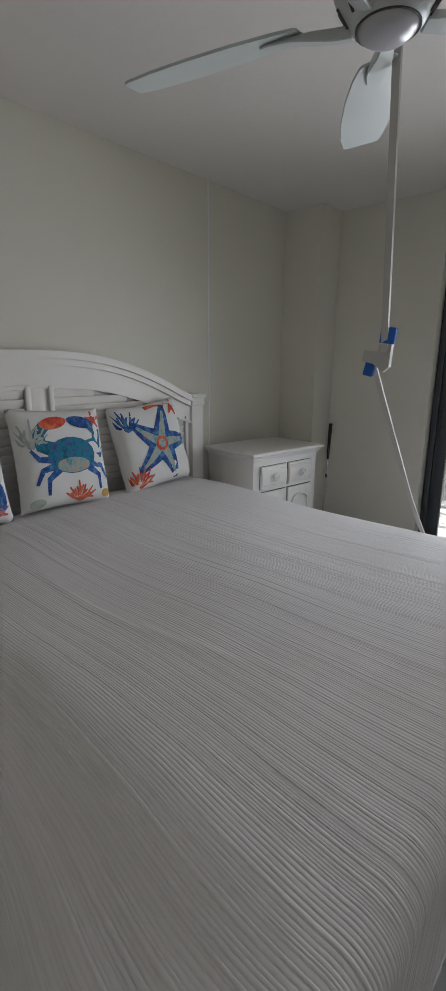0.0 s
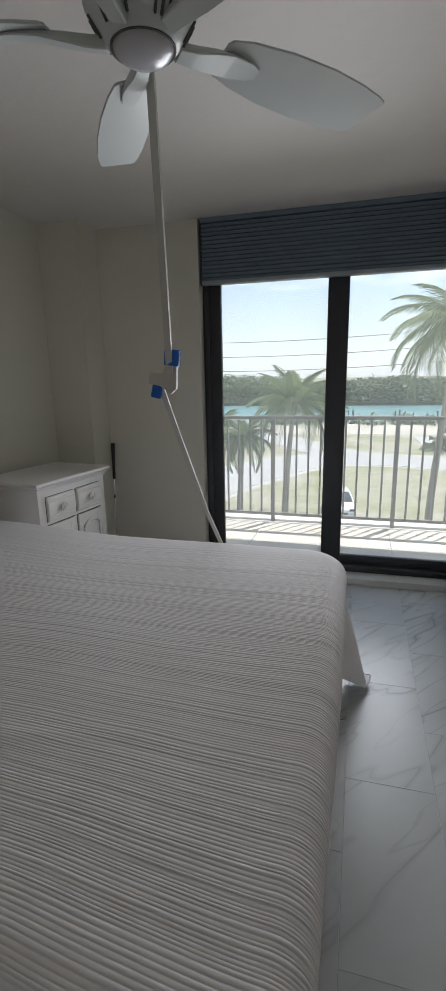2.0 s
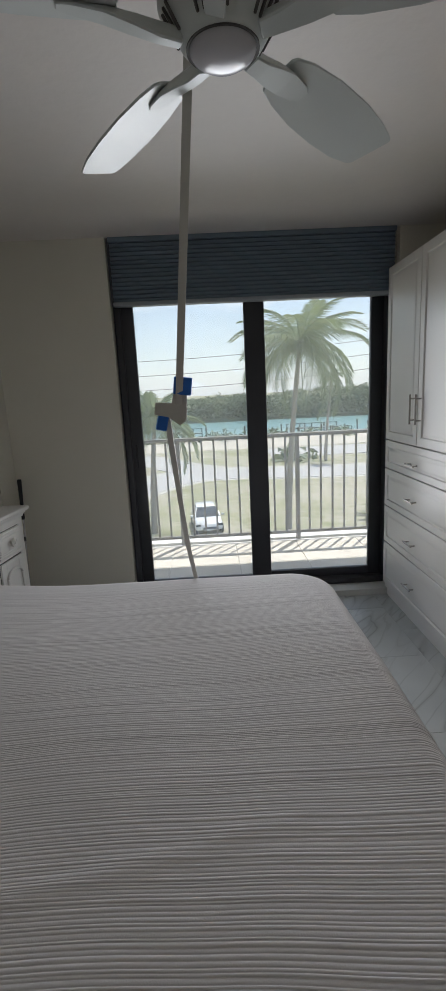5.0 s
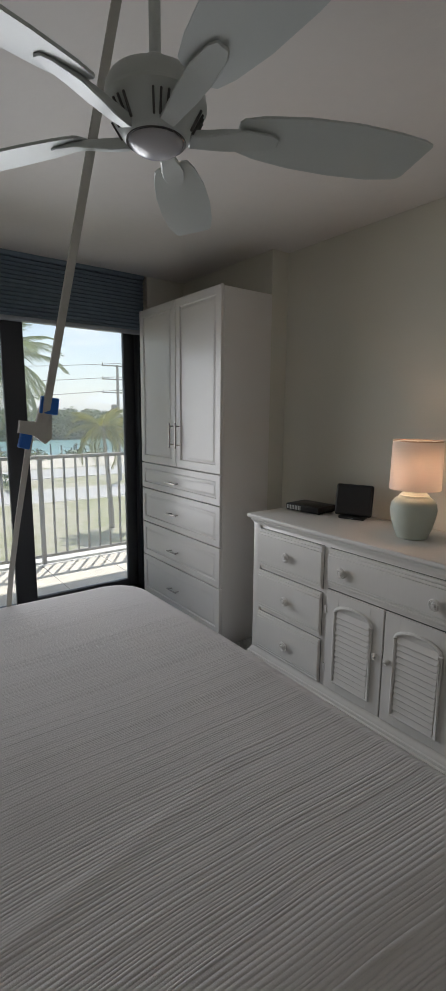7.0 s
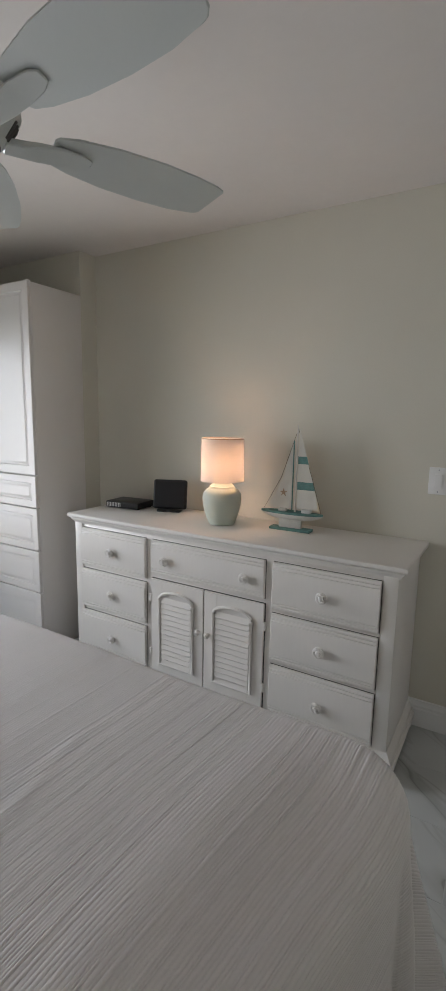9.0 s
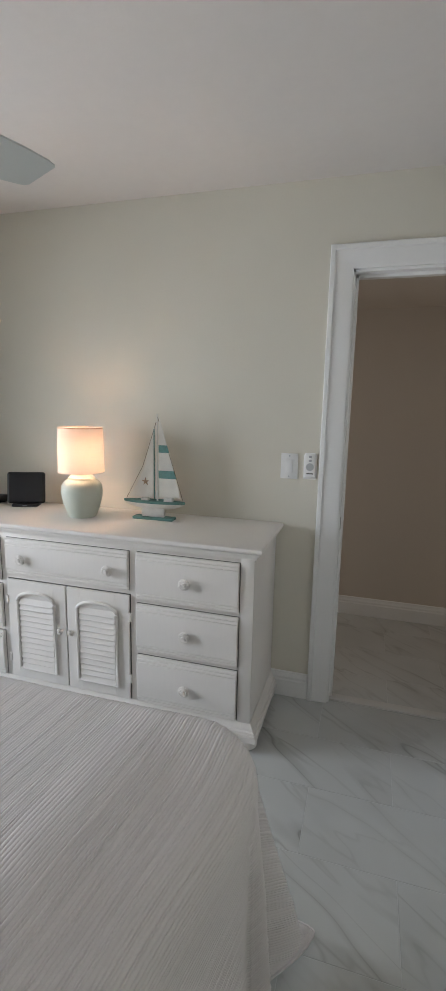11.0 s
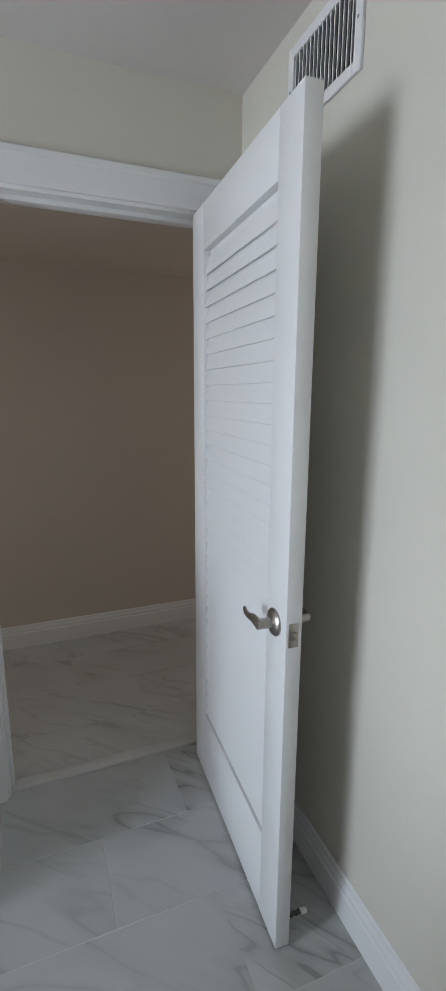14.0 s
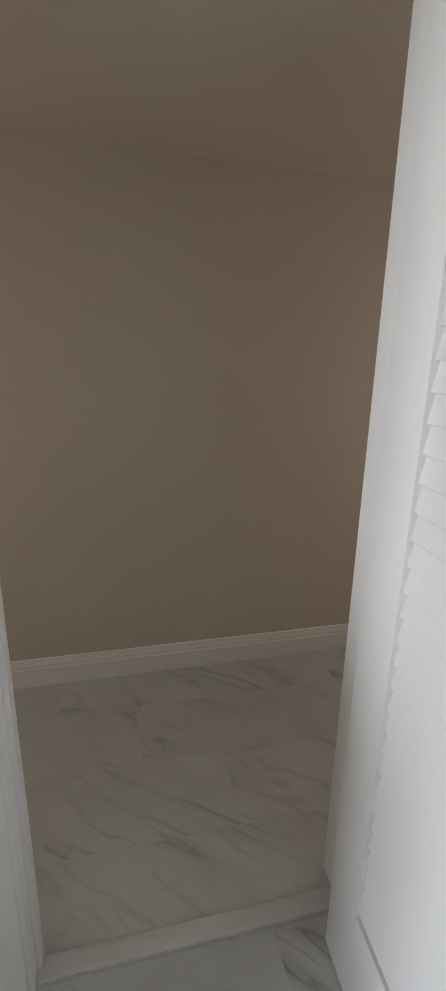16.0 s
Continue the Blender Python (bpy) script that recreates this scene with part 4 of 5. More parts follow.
boat = thing("sailboat_model", pose(-0.158, 1.785, DZ, 0, 0, -88), "weathered white wooden model sailboat with teal-striped sails", "model boat")
M_TEAL = surface("faded_teal_paint", (0.13, 0.27, 0.25), 0.8, var=0.2, scale=30, fine=200, bump=0.2, dirt=(0.5, 0.5, 0.46))
M_BOAT = surface("chalky_white_wood", (0.70, 0.69, 0.65), 0.8, var=0.08, scale=25, fine=160, bump=0.2)
M_SAIL = surface("sail_cloth", (0.66, 0.65, 0.60), 0.9, var=0.05, scale=18, fine=300, bump=0.2)
M_TWINE = surface("twine", (0.20, 0.18, 0.14), 0.9, var=0.2)
part("stand", boxes((-0.105, 0.105, -0.028, 0.028, 0.0, 0.013), bevel=0.002), M_TEAL, boat, "faded teal stand")
hull = bmesh.new()
rows = []
for k in range(15):
    u = -1 + 2 * k / 14
    w = 0.036 * (1 - abs(u) ** 2.4) + 0.002
    top = 0.082 + 0.012 * u * u
    keel = 0.050 + 0.030 * abs(u) ** 3
    rows.append([hull.verts.new((0.158 * u, s * w * f, z)) for s, f, z in ((-1, 1, top), (-1, 0.86, (top + keel) / 2), (0, 0, keel), (1, 0.86, (top + keel) / 2), (1, 1, top))])
for r0, r1 in zip(rows, rows[1:]):
    for i in range(5):
        hull.faces.new((r0[i], r0[(i + 1) % 5], r1[(i + 1) % 5], r1[i]))
hull.faces.new(rows[0][::-1]), hull.faces.new(rows[-1])
part("hull", hull, M_BOAT, boat, smooth=50)
deck = []
for s in (-1, 1):
    for k in range(15):
        u = s * (1 - 2 * k / 14)
        deck.append((0.160 * u, s * (0.038 * (1 - abs(u) ** 2.4) + 0.003)))
part("gunwale", prism(deck, 0.0835, 0.094), M_TEAL, boat, "faded teal deck edge")
part("keel_block", boxes((-0.062, 0.055, -0.010, 0.010, 0.012, 0.056), bevel=0.004), M_BOAT, boat)
part("cabin", boxes((-0.065, -0.025, -0.014, 0.014, 0.092, 0.106), bevel=0.003), M_BOAT, boat)
part("cabin", boxes((0.055, 0.10, -0.016, 0.016, 0.092, 0.112), bevel=0.003), M_BOAT, boat)
part("mast", tube([(0.018, 0, 0.09), (0.018, 0, 0.515)], [0.0045, 0.003], 10), M_BOAT, boat)
part("boom", tube([(0.0, 0.004, 0.10), (0.0, 0.004, 0.44)], 0.003, 8), M_TEAL, boat)


def sail(pts, name, mat, y=0.0):
    return part(name, turned(prism(pts, -0.0012, 0.0012), pose(0, y, 0, 90, 0, 0)), mat, boat)


sail([(0.026, 0.112), (0.135, 0.112), (0.128, 0.150), (0.028, 0.500)], "mainsail", M_SAIL)
sail([(-0.135, 0.108), (-0.006, 0.108), (-0.002, 0.455), (-0.045, 0.27), (-0.09, 0.17)], "jib", M_SAIL, 0.004)
for z0, z1 in ((0.205, 0.243), (0.330, 0.366)):
    edge = lambda z: 0.129 - 0.101 * (z - 0.150) / 0.35
    stripe = prism([(0.0255, z0), (edge(z0) + 0.001, z0), (edge(z1) + 0.001, z1), (0.0255, z1)], -0.0020, 0.0020)
    part("sail_stripe", turned(stripe, pose(0, 0, 0, 90, 0, 0)), M_TEAL, boat, "faded teal sail stripe")
star = [((0.020 if k % 2 == 0 else 0.007) * math.sin(math.pi * k / 5), (0.020 if k % 2 == 0 else 0.007) * math.cos(math.pi * k / 5)) for k in range(10)]
part("star", turned(prism(star, 0.0013, 0.005), pose(-0.045, 0.004, 0.185, 90, 0, 0)), surface("sand_brown", (0.34, 0.24, 0.16), 0.85, var=0.15), boat, "small sandy-brown star")
part("rigging", tube([(-0.148, 0.003, 0.098), (-0.06, 0.004, 0.26), (0.012, 0.002, 0.475)], 0.0012, 6), M_TWINE, boat)
part("rigging", tube([(0.020, 0, 0.500), (0.10, 0, 0.26), (0.150, 0, 0.098)], 0.0012, 6), M_TWINE, boat)

router = thing("cable_box", pose(-0.150, 2.83, DZ, 0, 0, -84), "flat black cable box with a slotted side", "cable box")
part("body", boxes((-0.125, 0.105, -0.085, 0.085, 0.004, 0.042), bevel=0.006), M_BLACK, router)
for k in range(9):
    part("vent_slot", boxes((-0.1262, -0.1245, -0.07 + 0.016 * k, -0.061 + 0.016 * k, 0.012, 0.034)), M_SHADE_RAIL, router)
    part("vent_slot", boxes((-0.116 + 0.0115 * k, -0.1105 + 0.0115 * k, -0.0862, -0.0845, 0.011, 0.035)), M_TRIM, router)
for fx in (-0.09, 0.09):
    for fy in (-0.06, 0.06):
        part("foot", lathe([(0.008, 0.0), (0.008, 0.005)], 10, (fx, fy)), M_BLACK, router)

modem = thing("wireless_router", pose(-0.125, 2.560, DZ, 0, 0, -68), "upright black wireless router with a rounded square body", "router")
part("body", turned(boxes((-0.100, 0.100, -0.014, 0.014, 0.0, 0.170), bevel=0.0135, seg=4), pose(0, 0, 0.014, -9, 0, 0)), M_BLACK, modem)
part("rim", turned(boxes((-0.090, 0.090, -0.016, -0.012, 0.010, 0.160), bevel=0.0018, seg=1), pose(0, 0, 0.014, -9, 0, 0)), surface("matte_black", (0.010, 0.010, 0.012), 0.65), modem)
part("base", boxes((-0.070, 0.070, -0.034, 0.040, 0.0, 0.016), bevel=0.006), M_BLACK, modem)
part("badge", boxes((-0.012, 0.012, -0.0352, -0.0335, 0.006, 0.009)), M_SHADE_RAIL, modem)

# ---- wall fittings ----
switch = thing("light_switch", pose(0, 1.150, 1.132, 0, 0, -90), "white rocker light switch plate on the wall", "light switch")
part("plate", boxes((-0.041, 0.041, -0.006, 0, 0.0, 0.122), bevel=0.003), M_TRIM, switch)
part("bezel", boxes((-0.018, 0.018, -0.008, -0.005, 0.027, 0.095), bevel=0.001), M_TRIM, switch)
part("rocker", turned(boxes((-0.0155, 0.0155, -0.004, 0.002, -0.030, 0.030), bevel=0.002), pose(0, -0.0075, 0.061, 5, 0, 0)), M_TRIM, switch)
for z in (0.012, 0.110):
    part("screw", turned(lathe([(0.0, 0.0), (0.003, 0.0), (0.003, 0.001), (0, 0.0012)], 10), pose(0, -0.006, z, 90, 0, 0)), M_SHADE_RAIL, switch)
remote = thing("fan_remote", pose(0, 1.050, 1.135, 0, 0, -90), "white fan remote in its wall holder, round grey button", "remote control")
part("holder", boxes((-0.031, 0.031, -0.012, 0, 0.0, 0.118), bevel=0.005), M_TRIM, remote)
part("body", boxes((-0.026, 0.026, -0.022, -0.011, 0.010, 0.126), bevel=0.006), M_TRIM, remote)
M_KEY = surface("grey_key", (0.45, 0.46, 0.47), 0.5)
part("button_ring", turned(lathe([(0.0, 0.0), (0.018, 0.0), (0.018, 0.002), (0.0, 0.003)], 24), pose(0, -0.0215, 0.060, 90, 0, 0)), M_KEY, remote, "grey round button")
for z in (0.090, 0.108):
    part("button", boxes((-0.007, 0.007, -0.0245, -0.0215, z - 0.005, z + 0.005), bevel=0.002), M_KEY, remote)
part("mark", boxes((-0.015, 0.015, -0.0225, -0.0215, 0.026, 0.031)), M_GROOVE, remote)

vent = thing("air_vent", pose(-0.500, 0.0, 2.165, 0, 0, 180), "white metal air vent grille with upright slats", "air vent")
part("frame", boxes((-0.165, -0.138, -0.010, 0, 0.0, 0.21), (0.138, 0.165, -0.010, 0, 0.0, 0.21), (-0.138, 0.138, -0.010, 0, 0.0, 0.027), (-0.138, 0.138, -0.010, 0, 0.183, 0.21), bevel=0.002, seg=1), M_TRIM, vent)
# black sheet on the wall replaces the shade of a real duct
part("backing", boxes((-0.138, 0.138, -0.0015, 0, 0.027, 0.183)), surface("duct_shade", (0.01, 0.01, 0.01), 0.9), vent, "near-black plate standing for the unlit duct opening")
slat = mesh_of("slat", turned(boxes((-0.0012, 0.0012, -0.010, -0.001, 0.027, 0.183)), pose(0, 0, 0, 0, 0, 18)), M_TRIM)
for k in range(15):
    shared("slat", slat, vent, pose(-0.126 + 0.018 * k, 0, 0))
for sx in (-0.151, 0.151):
    part("screw", turned(lathe([(0.0, 0.0), (0.004, 0.0), (0.003, 0.0015), (0, 0.0018)], 10), pose(sx, -0.010, 0.105, 90, 0, 0)), M_SHADE_RAIL, vent)

club = thing("golf_club", pose(-3.005, 4.17, 0.0), "slim steel club with a black grip leaning in the corner", "golf club")
part("shaft", tube([(0.0, 0.0, 0.02), (0.015, 0.022, 0.70)], 0.0055, 10), surface("polished_steel", (0.55, 0.55, 0.56), 0.25, metal=1.0), club, "steel shaft")
part("grip", tube([(0.0148, 0.0215, 0.69), (0.016, 0.025, 0.80), (0.018, 0.030, 0.955), (0.018, 0.030, 0.962)], [0.010, 0.0115, 0.0145, 0.012], 12), M_BLACK, club, "black rubber grip")
part("band", tube([(0.011, 0.017, 0.54), (0.0115, 0.0175, 0.57)], 0.0072, 10), M_BLACK, club)
part("head", boxes((-0.012, 0.030, -0.055, 0.012, 0.0, 0.035), bevel=0.008), M_BLACK, club)


# ---- cushions ----
M_CUSH = surface("cushion_cotton", (0.74, 0.73, 0.70), 0.9, var=0.03, scale=12, fine=280, bump=0.25, spec=0.2)


def puff(u, v):
    """Half the thickness of a stuffed cushion at (u, v) in -1..1."""
    return 0.072 * max(0.0, (1 - u ** 4) * (1 - v ** 4)) ** 0.55 + 0.002


def cushion_xy(u, v, half):
    pinch = 1 - 0.06 * (1 - u * u) * abs(v) ** 3
    pinch2 = 1 - 0.06 * (1 - v * v) * abs(u) ** 3
    return half * u * pinch2, half * v * pinch


def cushion_mesh(half, steps=22):
    bm = bmesh.new()
    grid = {}
    for s in (-1, 1):
        for i in range(steps + 1):
            for j in range(steps + 1):
                u, v = -1 + 2 * i / steps, -1 + 2 * j / steps
                x, z = cushion_xy(u, v, half)
                wr = 0.002 * math.sin(9 * u + 3 * v) * math.sin(7 * v + s)
                grid[s, i, j] = bm.verts.new((x, s * (puff(u, v) + wr * (1 - max(abs(u), abs(v)))), z))
        for i in range(steps):
            for j in range(steps):
                bm.faces.new([grid[s, i, j], grid[s, i + 1, j], grid[s, i + 1, j + 1], grid[s, i, j + 1]])
    bmesh.ops.remove_doubles(bm, verts=bm.verts[:], dist=0.0045)
    return bm


def printed(outline, half, lift=0.0012, rings=5):
    """A flat colour print on the cushion's face: a filled outline (centre first fan), pressed onto its curve."""
    bm = bmesh.new()
    cu = sum(p[0] for p in outline) / len(outline)
    cv = sum(p[1] for p in outline) / len(outline)

    def put(u, v):
        x, z = cushion_xy(u, v, half)
        return bm.verts.new((x, -puff(u, v) - 0.001 - lift, z))

    mid = put(cu, cv)
    loops = [[put(cu + (u - cu) * k / rings, cv + (v - cv) * k / rings) for u, v in outline] for k in range(1, rings + 1)]
    k = len(outline)
    for i in range(k):
        bm.faces.new((mid, loops[0][i], loops[0][(i + 1) % k]))
    for a0, b0 in zip(loops, loops[1:]):
        for i in range(k):
            bm.faces.new((a0[i], b0[i], b0[(i + 1) % k], a0[(i + 1) % k]))
    return bm


def dye(name, c0, c1, c2):
    """Blotchy watercolour dye of three tones."""
    mm, nn, ll, bb = nodes_of(name)
    vec = coords(nn, ll)
    f = noise_node(nn, ll, vec, 26, 5, 0.65, distortion=0.5)
    ll.new(ramp(nn, ll, f, [(0.34, c0), (0.5, c1), (0.66, c2)]), bb.inputs["Base Color"])
    bb.inputs["Roughness"].default_value = 0.9
    return mm


D_BLUE = dye("blue_dye", (0.01, 0.03, 0.16), (0.02, 0.09, 0.30), (0.10, 0.26, 0.42))
D_TEAL = dye("teal_dye", (0.01, 0.08, 0.13), (0.01, 0.20, 0.30), (0.08, 0.05, 0.25))
D_CORAL = dye("coral_dye", (0.48, 0.04, 0.02), (0.62, 0.10, 0.05), (0.70, 0.22, 0.10))
D_PALE = dye("pale_teal_dye", (0.10, 0.26, 0.30), (0.32, 0.42, 0.40), (0.55, 0.30, 0.20))
D_GREY = dye("grey_green_dye", (0.30, 0.36, 0.33), (0.42, 0.46, 0.42), (0.5, 0.5, 0.45))
D_AMBER = dye("amber_dye", (0.45, 0.25, 0.05), (0.6, 0.36, 0.08), (0.2, 0.25, 0.12))


def oval(cu, cv, ru, rv, turn=0.0, k=18):
    c, s = math.cos(turn), math.sin(turn)
    return [(cu + c * ru * math.cos(2 * math.pi * i / k) - s * rv * math.sin(2 * math.pi * i / k), cv + s * ru * math.cos(2 * math.pi * i / k) + c * rv * math.sin(2 * math.pi * i / k)) for i in range(k)]


def limb(points, w0, w1):
    """A curved tapering stroke as an outline."""
    up, lo = [], []
    for i, (u, v) in enumerate(points):
        a, b2 = points[max(0, i - 1)], points[min(len(points) - 1, i + 1)]
        d = math.hypot(b2[0] - a[0], b2[1] - a[1]) or 1
        nx, ny = -(b2[1] - a[1]) / d, (b2[0] - a[0]) / d
        w = w0 + (w1 - w0) * i / (len(points) - 1)
        up.append((u + nx * w, v + ny * w)), lo.append((u - nx * w, v - ny * w))
    return up + lo[::-1]


def stroke(points, w0, w1, half, lift=0.0014):
    """A tapering printed stroke as a strip of quads on the cushion's face."""
    bm = bmesh.new()
    o = limb(points, w0, w1)
    k = len(points)
    vs = []
    for u, v in o:
        u, v = max(-0.97, min(0.97, u)), max(-0.97, min(0.97, v))
        x, z = cushion_xy(u, v, half)
        vs.append(bm.verts.new((x, -puff(u, v) - 0.001 - lift, z)))
    for i in range(k - 1):
        bm.faces.new((vs[i], vs[i + 1], vs[2 * k - 2 - i], vs[2 * k - 1 - i]))
    return bm


def branch(cu, cv, size, seed, up=1.0):
    """Strokes of a branching sprig."""
    rng = random.Random(seed)
    out = []
    for k in range(7):
        a = -1.1 + 2.2 * k / 6 + rng.uniform(-0.1, 0.1)
        L = size * rng.uniform(0.75, 1.1)
        p1 = (cu + 0.5 * L * math.sin(a), cv + up * 0.5 * L * math.cos(a))
        p2 = (cu + L * math.sin(a * 0.9), cv + up * L * math.cos(a * 0.9))
        out.append([(cu, cv), p1, p2])
        out.append([p1, (p1[0] + 0.3 * L * math.sin(a + 0.7), p1[1] + up * 0.3 * L * math.cos(a + 0.7))])
    return out


HC = 0.236


def cushion(at, label):
    c = thing("cushion", at, label, "cushion", "cushions along the headboard")
    part("cover", cushion_mesh(HC), M_CUSH, c, "white cotton cover", smooth=80)
    return c


def prints(c, strokes, mat, w=0.035, w1=0.015):
    for pts in strokes:
        part("print", stroke(pts, w, w1, HC), mat, c, smooth=80)


# a print with a broad blue-green oval and curved arms
c1 = cushion(pose(-3.195, 2.038, 0.965, -14, 3, 90) , "square white cushion printed with a blue-green shape and corals")
part("print", printed(oval(0.08, 0.02, 0.52, 0.36), HC), D_TEAL, c1, smooth=80)
part("print", printed(oval(0.08, -0.17, 0.36, 0.15), HC, 0.0018), D_PALE, c1, smooth=80)
for s in (-1, 1):
    prints(c1, [[(0.08 + s * 0.36, 0.14), (0.08 + s * 0.62, 0.24), (0.08 + s * 0.66, 0.46), (0.08 + s * 0.50, 0.62)]], D_TEAL, 0.15, 0.11)
    part("print", printed(oval(0.08 + s * 0.30, 0.68, 0.30, 0.13, -s * 0.2), HC), D_CORAL if s < 0 else D_BLUE, c1, smooth=80)
    prints(c1, [[(0.08 + s * 0.40, -0.05), (0.08 + s * 0.70, -0.02), (0.08 + s * 0.84, 0.16)], [(0.08 + s * 0.38, -0.16), (0.08 + s * 0.66, -0.24), (0.08 + s * 0.80, -0.50)], [(0.08 + s * 0.30, -0.22), (0.08 + s * 0.56, -0.42), (0.08 + s * 0.58, -0.72)]], D_BLUE, 0.075, 0.03)
prints(c1, branch(0.18, -0.92, 0.42, 3), D_CORAL)
prints(c1, branch(-0.72, 0.20, 0.55, 4), D_GREY, 0.03)
prints(c1, [[(0.72, 0.72), (0.72 + 0.2 * math.sin(a), 0.72 + 0.2 * math.cos(a))] for a in (0, 1.26, 2.5, 3.8, 5.0)], D_CORAL, 0.05, 0.02)
part("print", printed(oval(-0.72, -0.86, 0.16, 0.10), HC), D_GREY, c1, smooth=80)
part("print", printed(oval(0.80, -0.82, 0.12, 0.09), HC), D_AMBER, c1, smooth=80)

# a five-armed blue star print
c2 = cushion(pose(-3.195, 2.585, 0.965, -14, -5, 90), "square white cushion printed with a blue five-armed star and corals")
for k in range(5):
    a = 0.25 + 2 * math.pi * k / 5
    prints(c2, [[(0.10 + r * math.sin(a + 0.10 * r), -0.02 + r * math.cos(a + 0.10 * r)) for r in (0.05, 0.25, 0.48, 0.72, 0.93)]], D_BLUE, 0.31, 0.06)
    part("print", stroke([(0.10 + r * math.sin(a + 0.10 * r), -0.02 + r * math.cos(a + 0.10 * r)) for r in (0.10, 0.34, 0.56, 0.78)], 0.11, 0.03, HC, 0.0022), D_PALE, c2, smooth=80)
part("print", printed(oval(0.10, -0.02, 0.17, 0.17), HC, 0.0026), D_CORAL, c2, smooth=80)
part("print", printed(oval(0.10, -0.02, 0.10, 0.10), HC, 0.0030), D_PALE, c2, smooth=80)
prints(c2, branch(-0.70, 0.40, 0.48, 5), D_BLUE)
prints(c2, branch(-0.68, -0.90, 0.48, 6), D_CORAL)
prints(c2, [[(0.72, 0.78), (0.72 + 0.24 * math.sin(a), 0.78 + 0.24 * math.cos(a))] for a in (0.3, 1.6, 2.8, 4.0, 5.3)], D_CORAL, 0.06, 0.02)
prints(c2, [[(-0.1, 0.86), (0.2, 0.90), (0.5, 0.84)]], D_CORAL, 0.05, 0.02)

c3 = cushion(pose(-3.190, 1.530, 0.965, -14, 2, 90), "square white cushion printed in blue, amber and coral")
part("print", printed(oval(0.55, -0.45, 0.30, 0.42, 0.4), HC), D_BLUE, c3, smooth=80)
part("print", printed(oval(0.62, 0.02, 0.16, 0.20), HC, 0.0018), D_AMBER, c3, smooth=80)
prints(c3, branch(0.55, -0.92, 0.40, 8), D_CORAL)
prints(c3, branch(0.0, -0.2, 0.5, 9), D_TEAL)


# ---- outside: grounds, road, river, far shore ----
GZ = -7.0
m, n, l, b = nodes_of("dry_lawn")
vec = coords(n, l)
big = noise_node(n, l, vec, 0.16, 6, 0.62)
mid = noise_node(n, l, vec, 1.7, 8, 0.75)
fine = noise_node(n, l, vec, 9, 4, 0.7)
grass = ramp(n, l, mid, [(0.3, (0.17, 0.19, 0.085)), (0.6, (0.25, 0.255, 0.125)), (0.75, (0.33, 0.31, 0.19))])
sand = ramp(n, l, fine, [(0.3, (0.35, 0.315, 0.25)), (0.7, (0.46, 0.425, 0.355))])
both = mixed(n, l, ramp(n, l, big, [(0.3, (0, 0, 0)), (0.7, (1, 1, 1))]), ramp(n, l, mid, [(0.35, (0, 0, 0)), (0.65, (1, 1, 1))]), 0.55)
l.new(mixed(n, l, grass, sand, ramp(n, l, both, [(0.36, (0.05,) * 3), (0.66, (0.95,) * 3)])), b.inputs["Base Color"])
b.inputs["Roughness"].default_value = 0.95
M_LAWN = m
M_ASPH = surface("pale_asphalt", (0.42, 0.41, 0.40), 0.9, var=0.08, scale=0.4, fine=14, bump=0.1)
M_KERB = surface("kerb_concrete", (0.50, 0.48, 0.44), 0.9, var=0.08, scale=1.2, fine=30)
M_LOT = surface("shell_lot", (0.50, 0.46, 0.39), 0.95, var=0.12, scale=0.2, fine=5)
M_TRUNK = surface("palm_bark", (0.36, 0.32, 0.27), 0.95, var=0.2, scale=6, fine=30, stretch=(1, 1, 6), bump=0.5)
M_PILE = surface("old_timber", (0.10, 0.085, 0.07), 0.95, var=0.2, scale=4)

solid("ground", boxes((-2500, 2500, -60, 4200, GZ - 1.0, GZ)), M_LAWN, "dry patchy lawn and sand reaching to the horizon", "ground", S)


def ribbon(points, width, z, mat, name, label, kind=S, category="road"):
    """A road strip with kerbs' height along a smooth centre line."""
    pts = []
    P = [Vector((*p, 0)) for p in points]
    P = [2 * P[0] - P[1]] + P + [2 * P[-1] - P[-2]]
    for i in range(1, len(P) - 2):
        for k in range(8):
            t = k / 8
            a, b0, c, d = P[i - 1], P[i], P[i + 1], P[i + 2]
            pts.append(0.5 * ((2 * b0) + (c - a) * t + (2 * a - 5 * b0 + 4 * c - d) * t * t + (3 * b0 - a - 3 * c + d) * t ** 3))
    bm = bmesh.new()
    rows = []
    for i, p in enumerate(pts):
        d = (pts[min(i + 1, len(pts) - 1)] - pts[max(i - 1, 0)]).normalized()
        s = Vector((d.y, -d.x, 0)) * width / 2
        rows.append([bm.verts.new((q.x, q.y, zz)) for q, zz in ((p - s, GZ - 0.2), (p - s, z), (p + s, z), (p + s, GZ - 0.2))])
    for a, b0 in zip(rows, rows[1:]):
        for i in range(3):
            bm.faces.new((a[i], a[i + 1], b0[i + 1], b0[i]))
    return solid(name, bm, mat, label, category, kind)


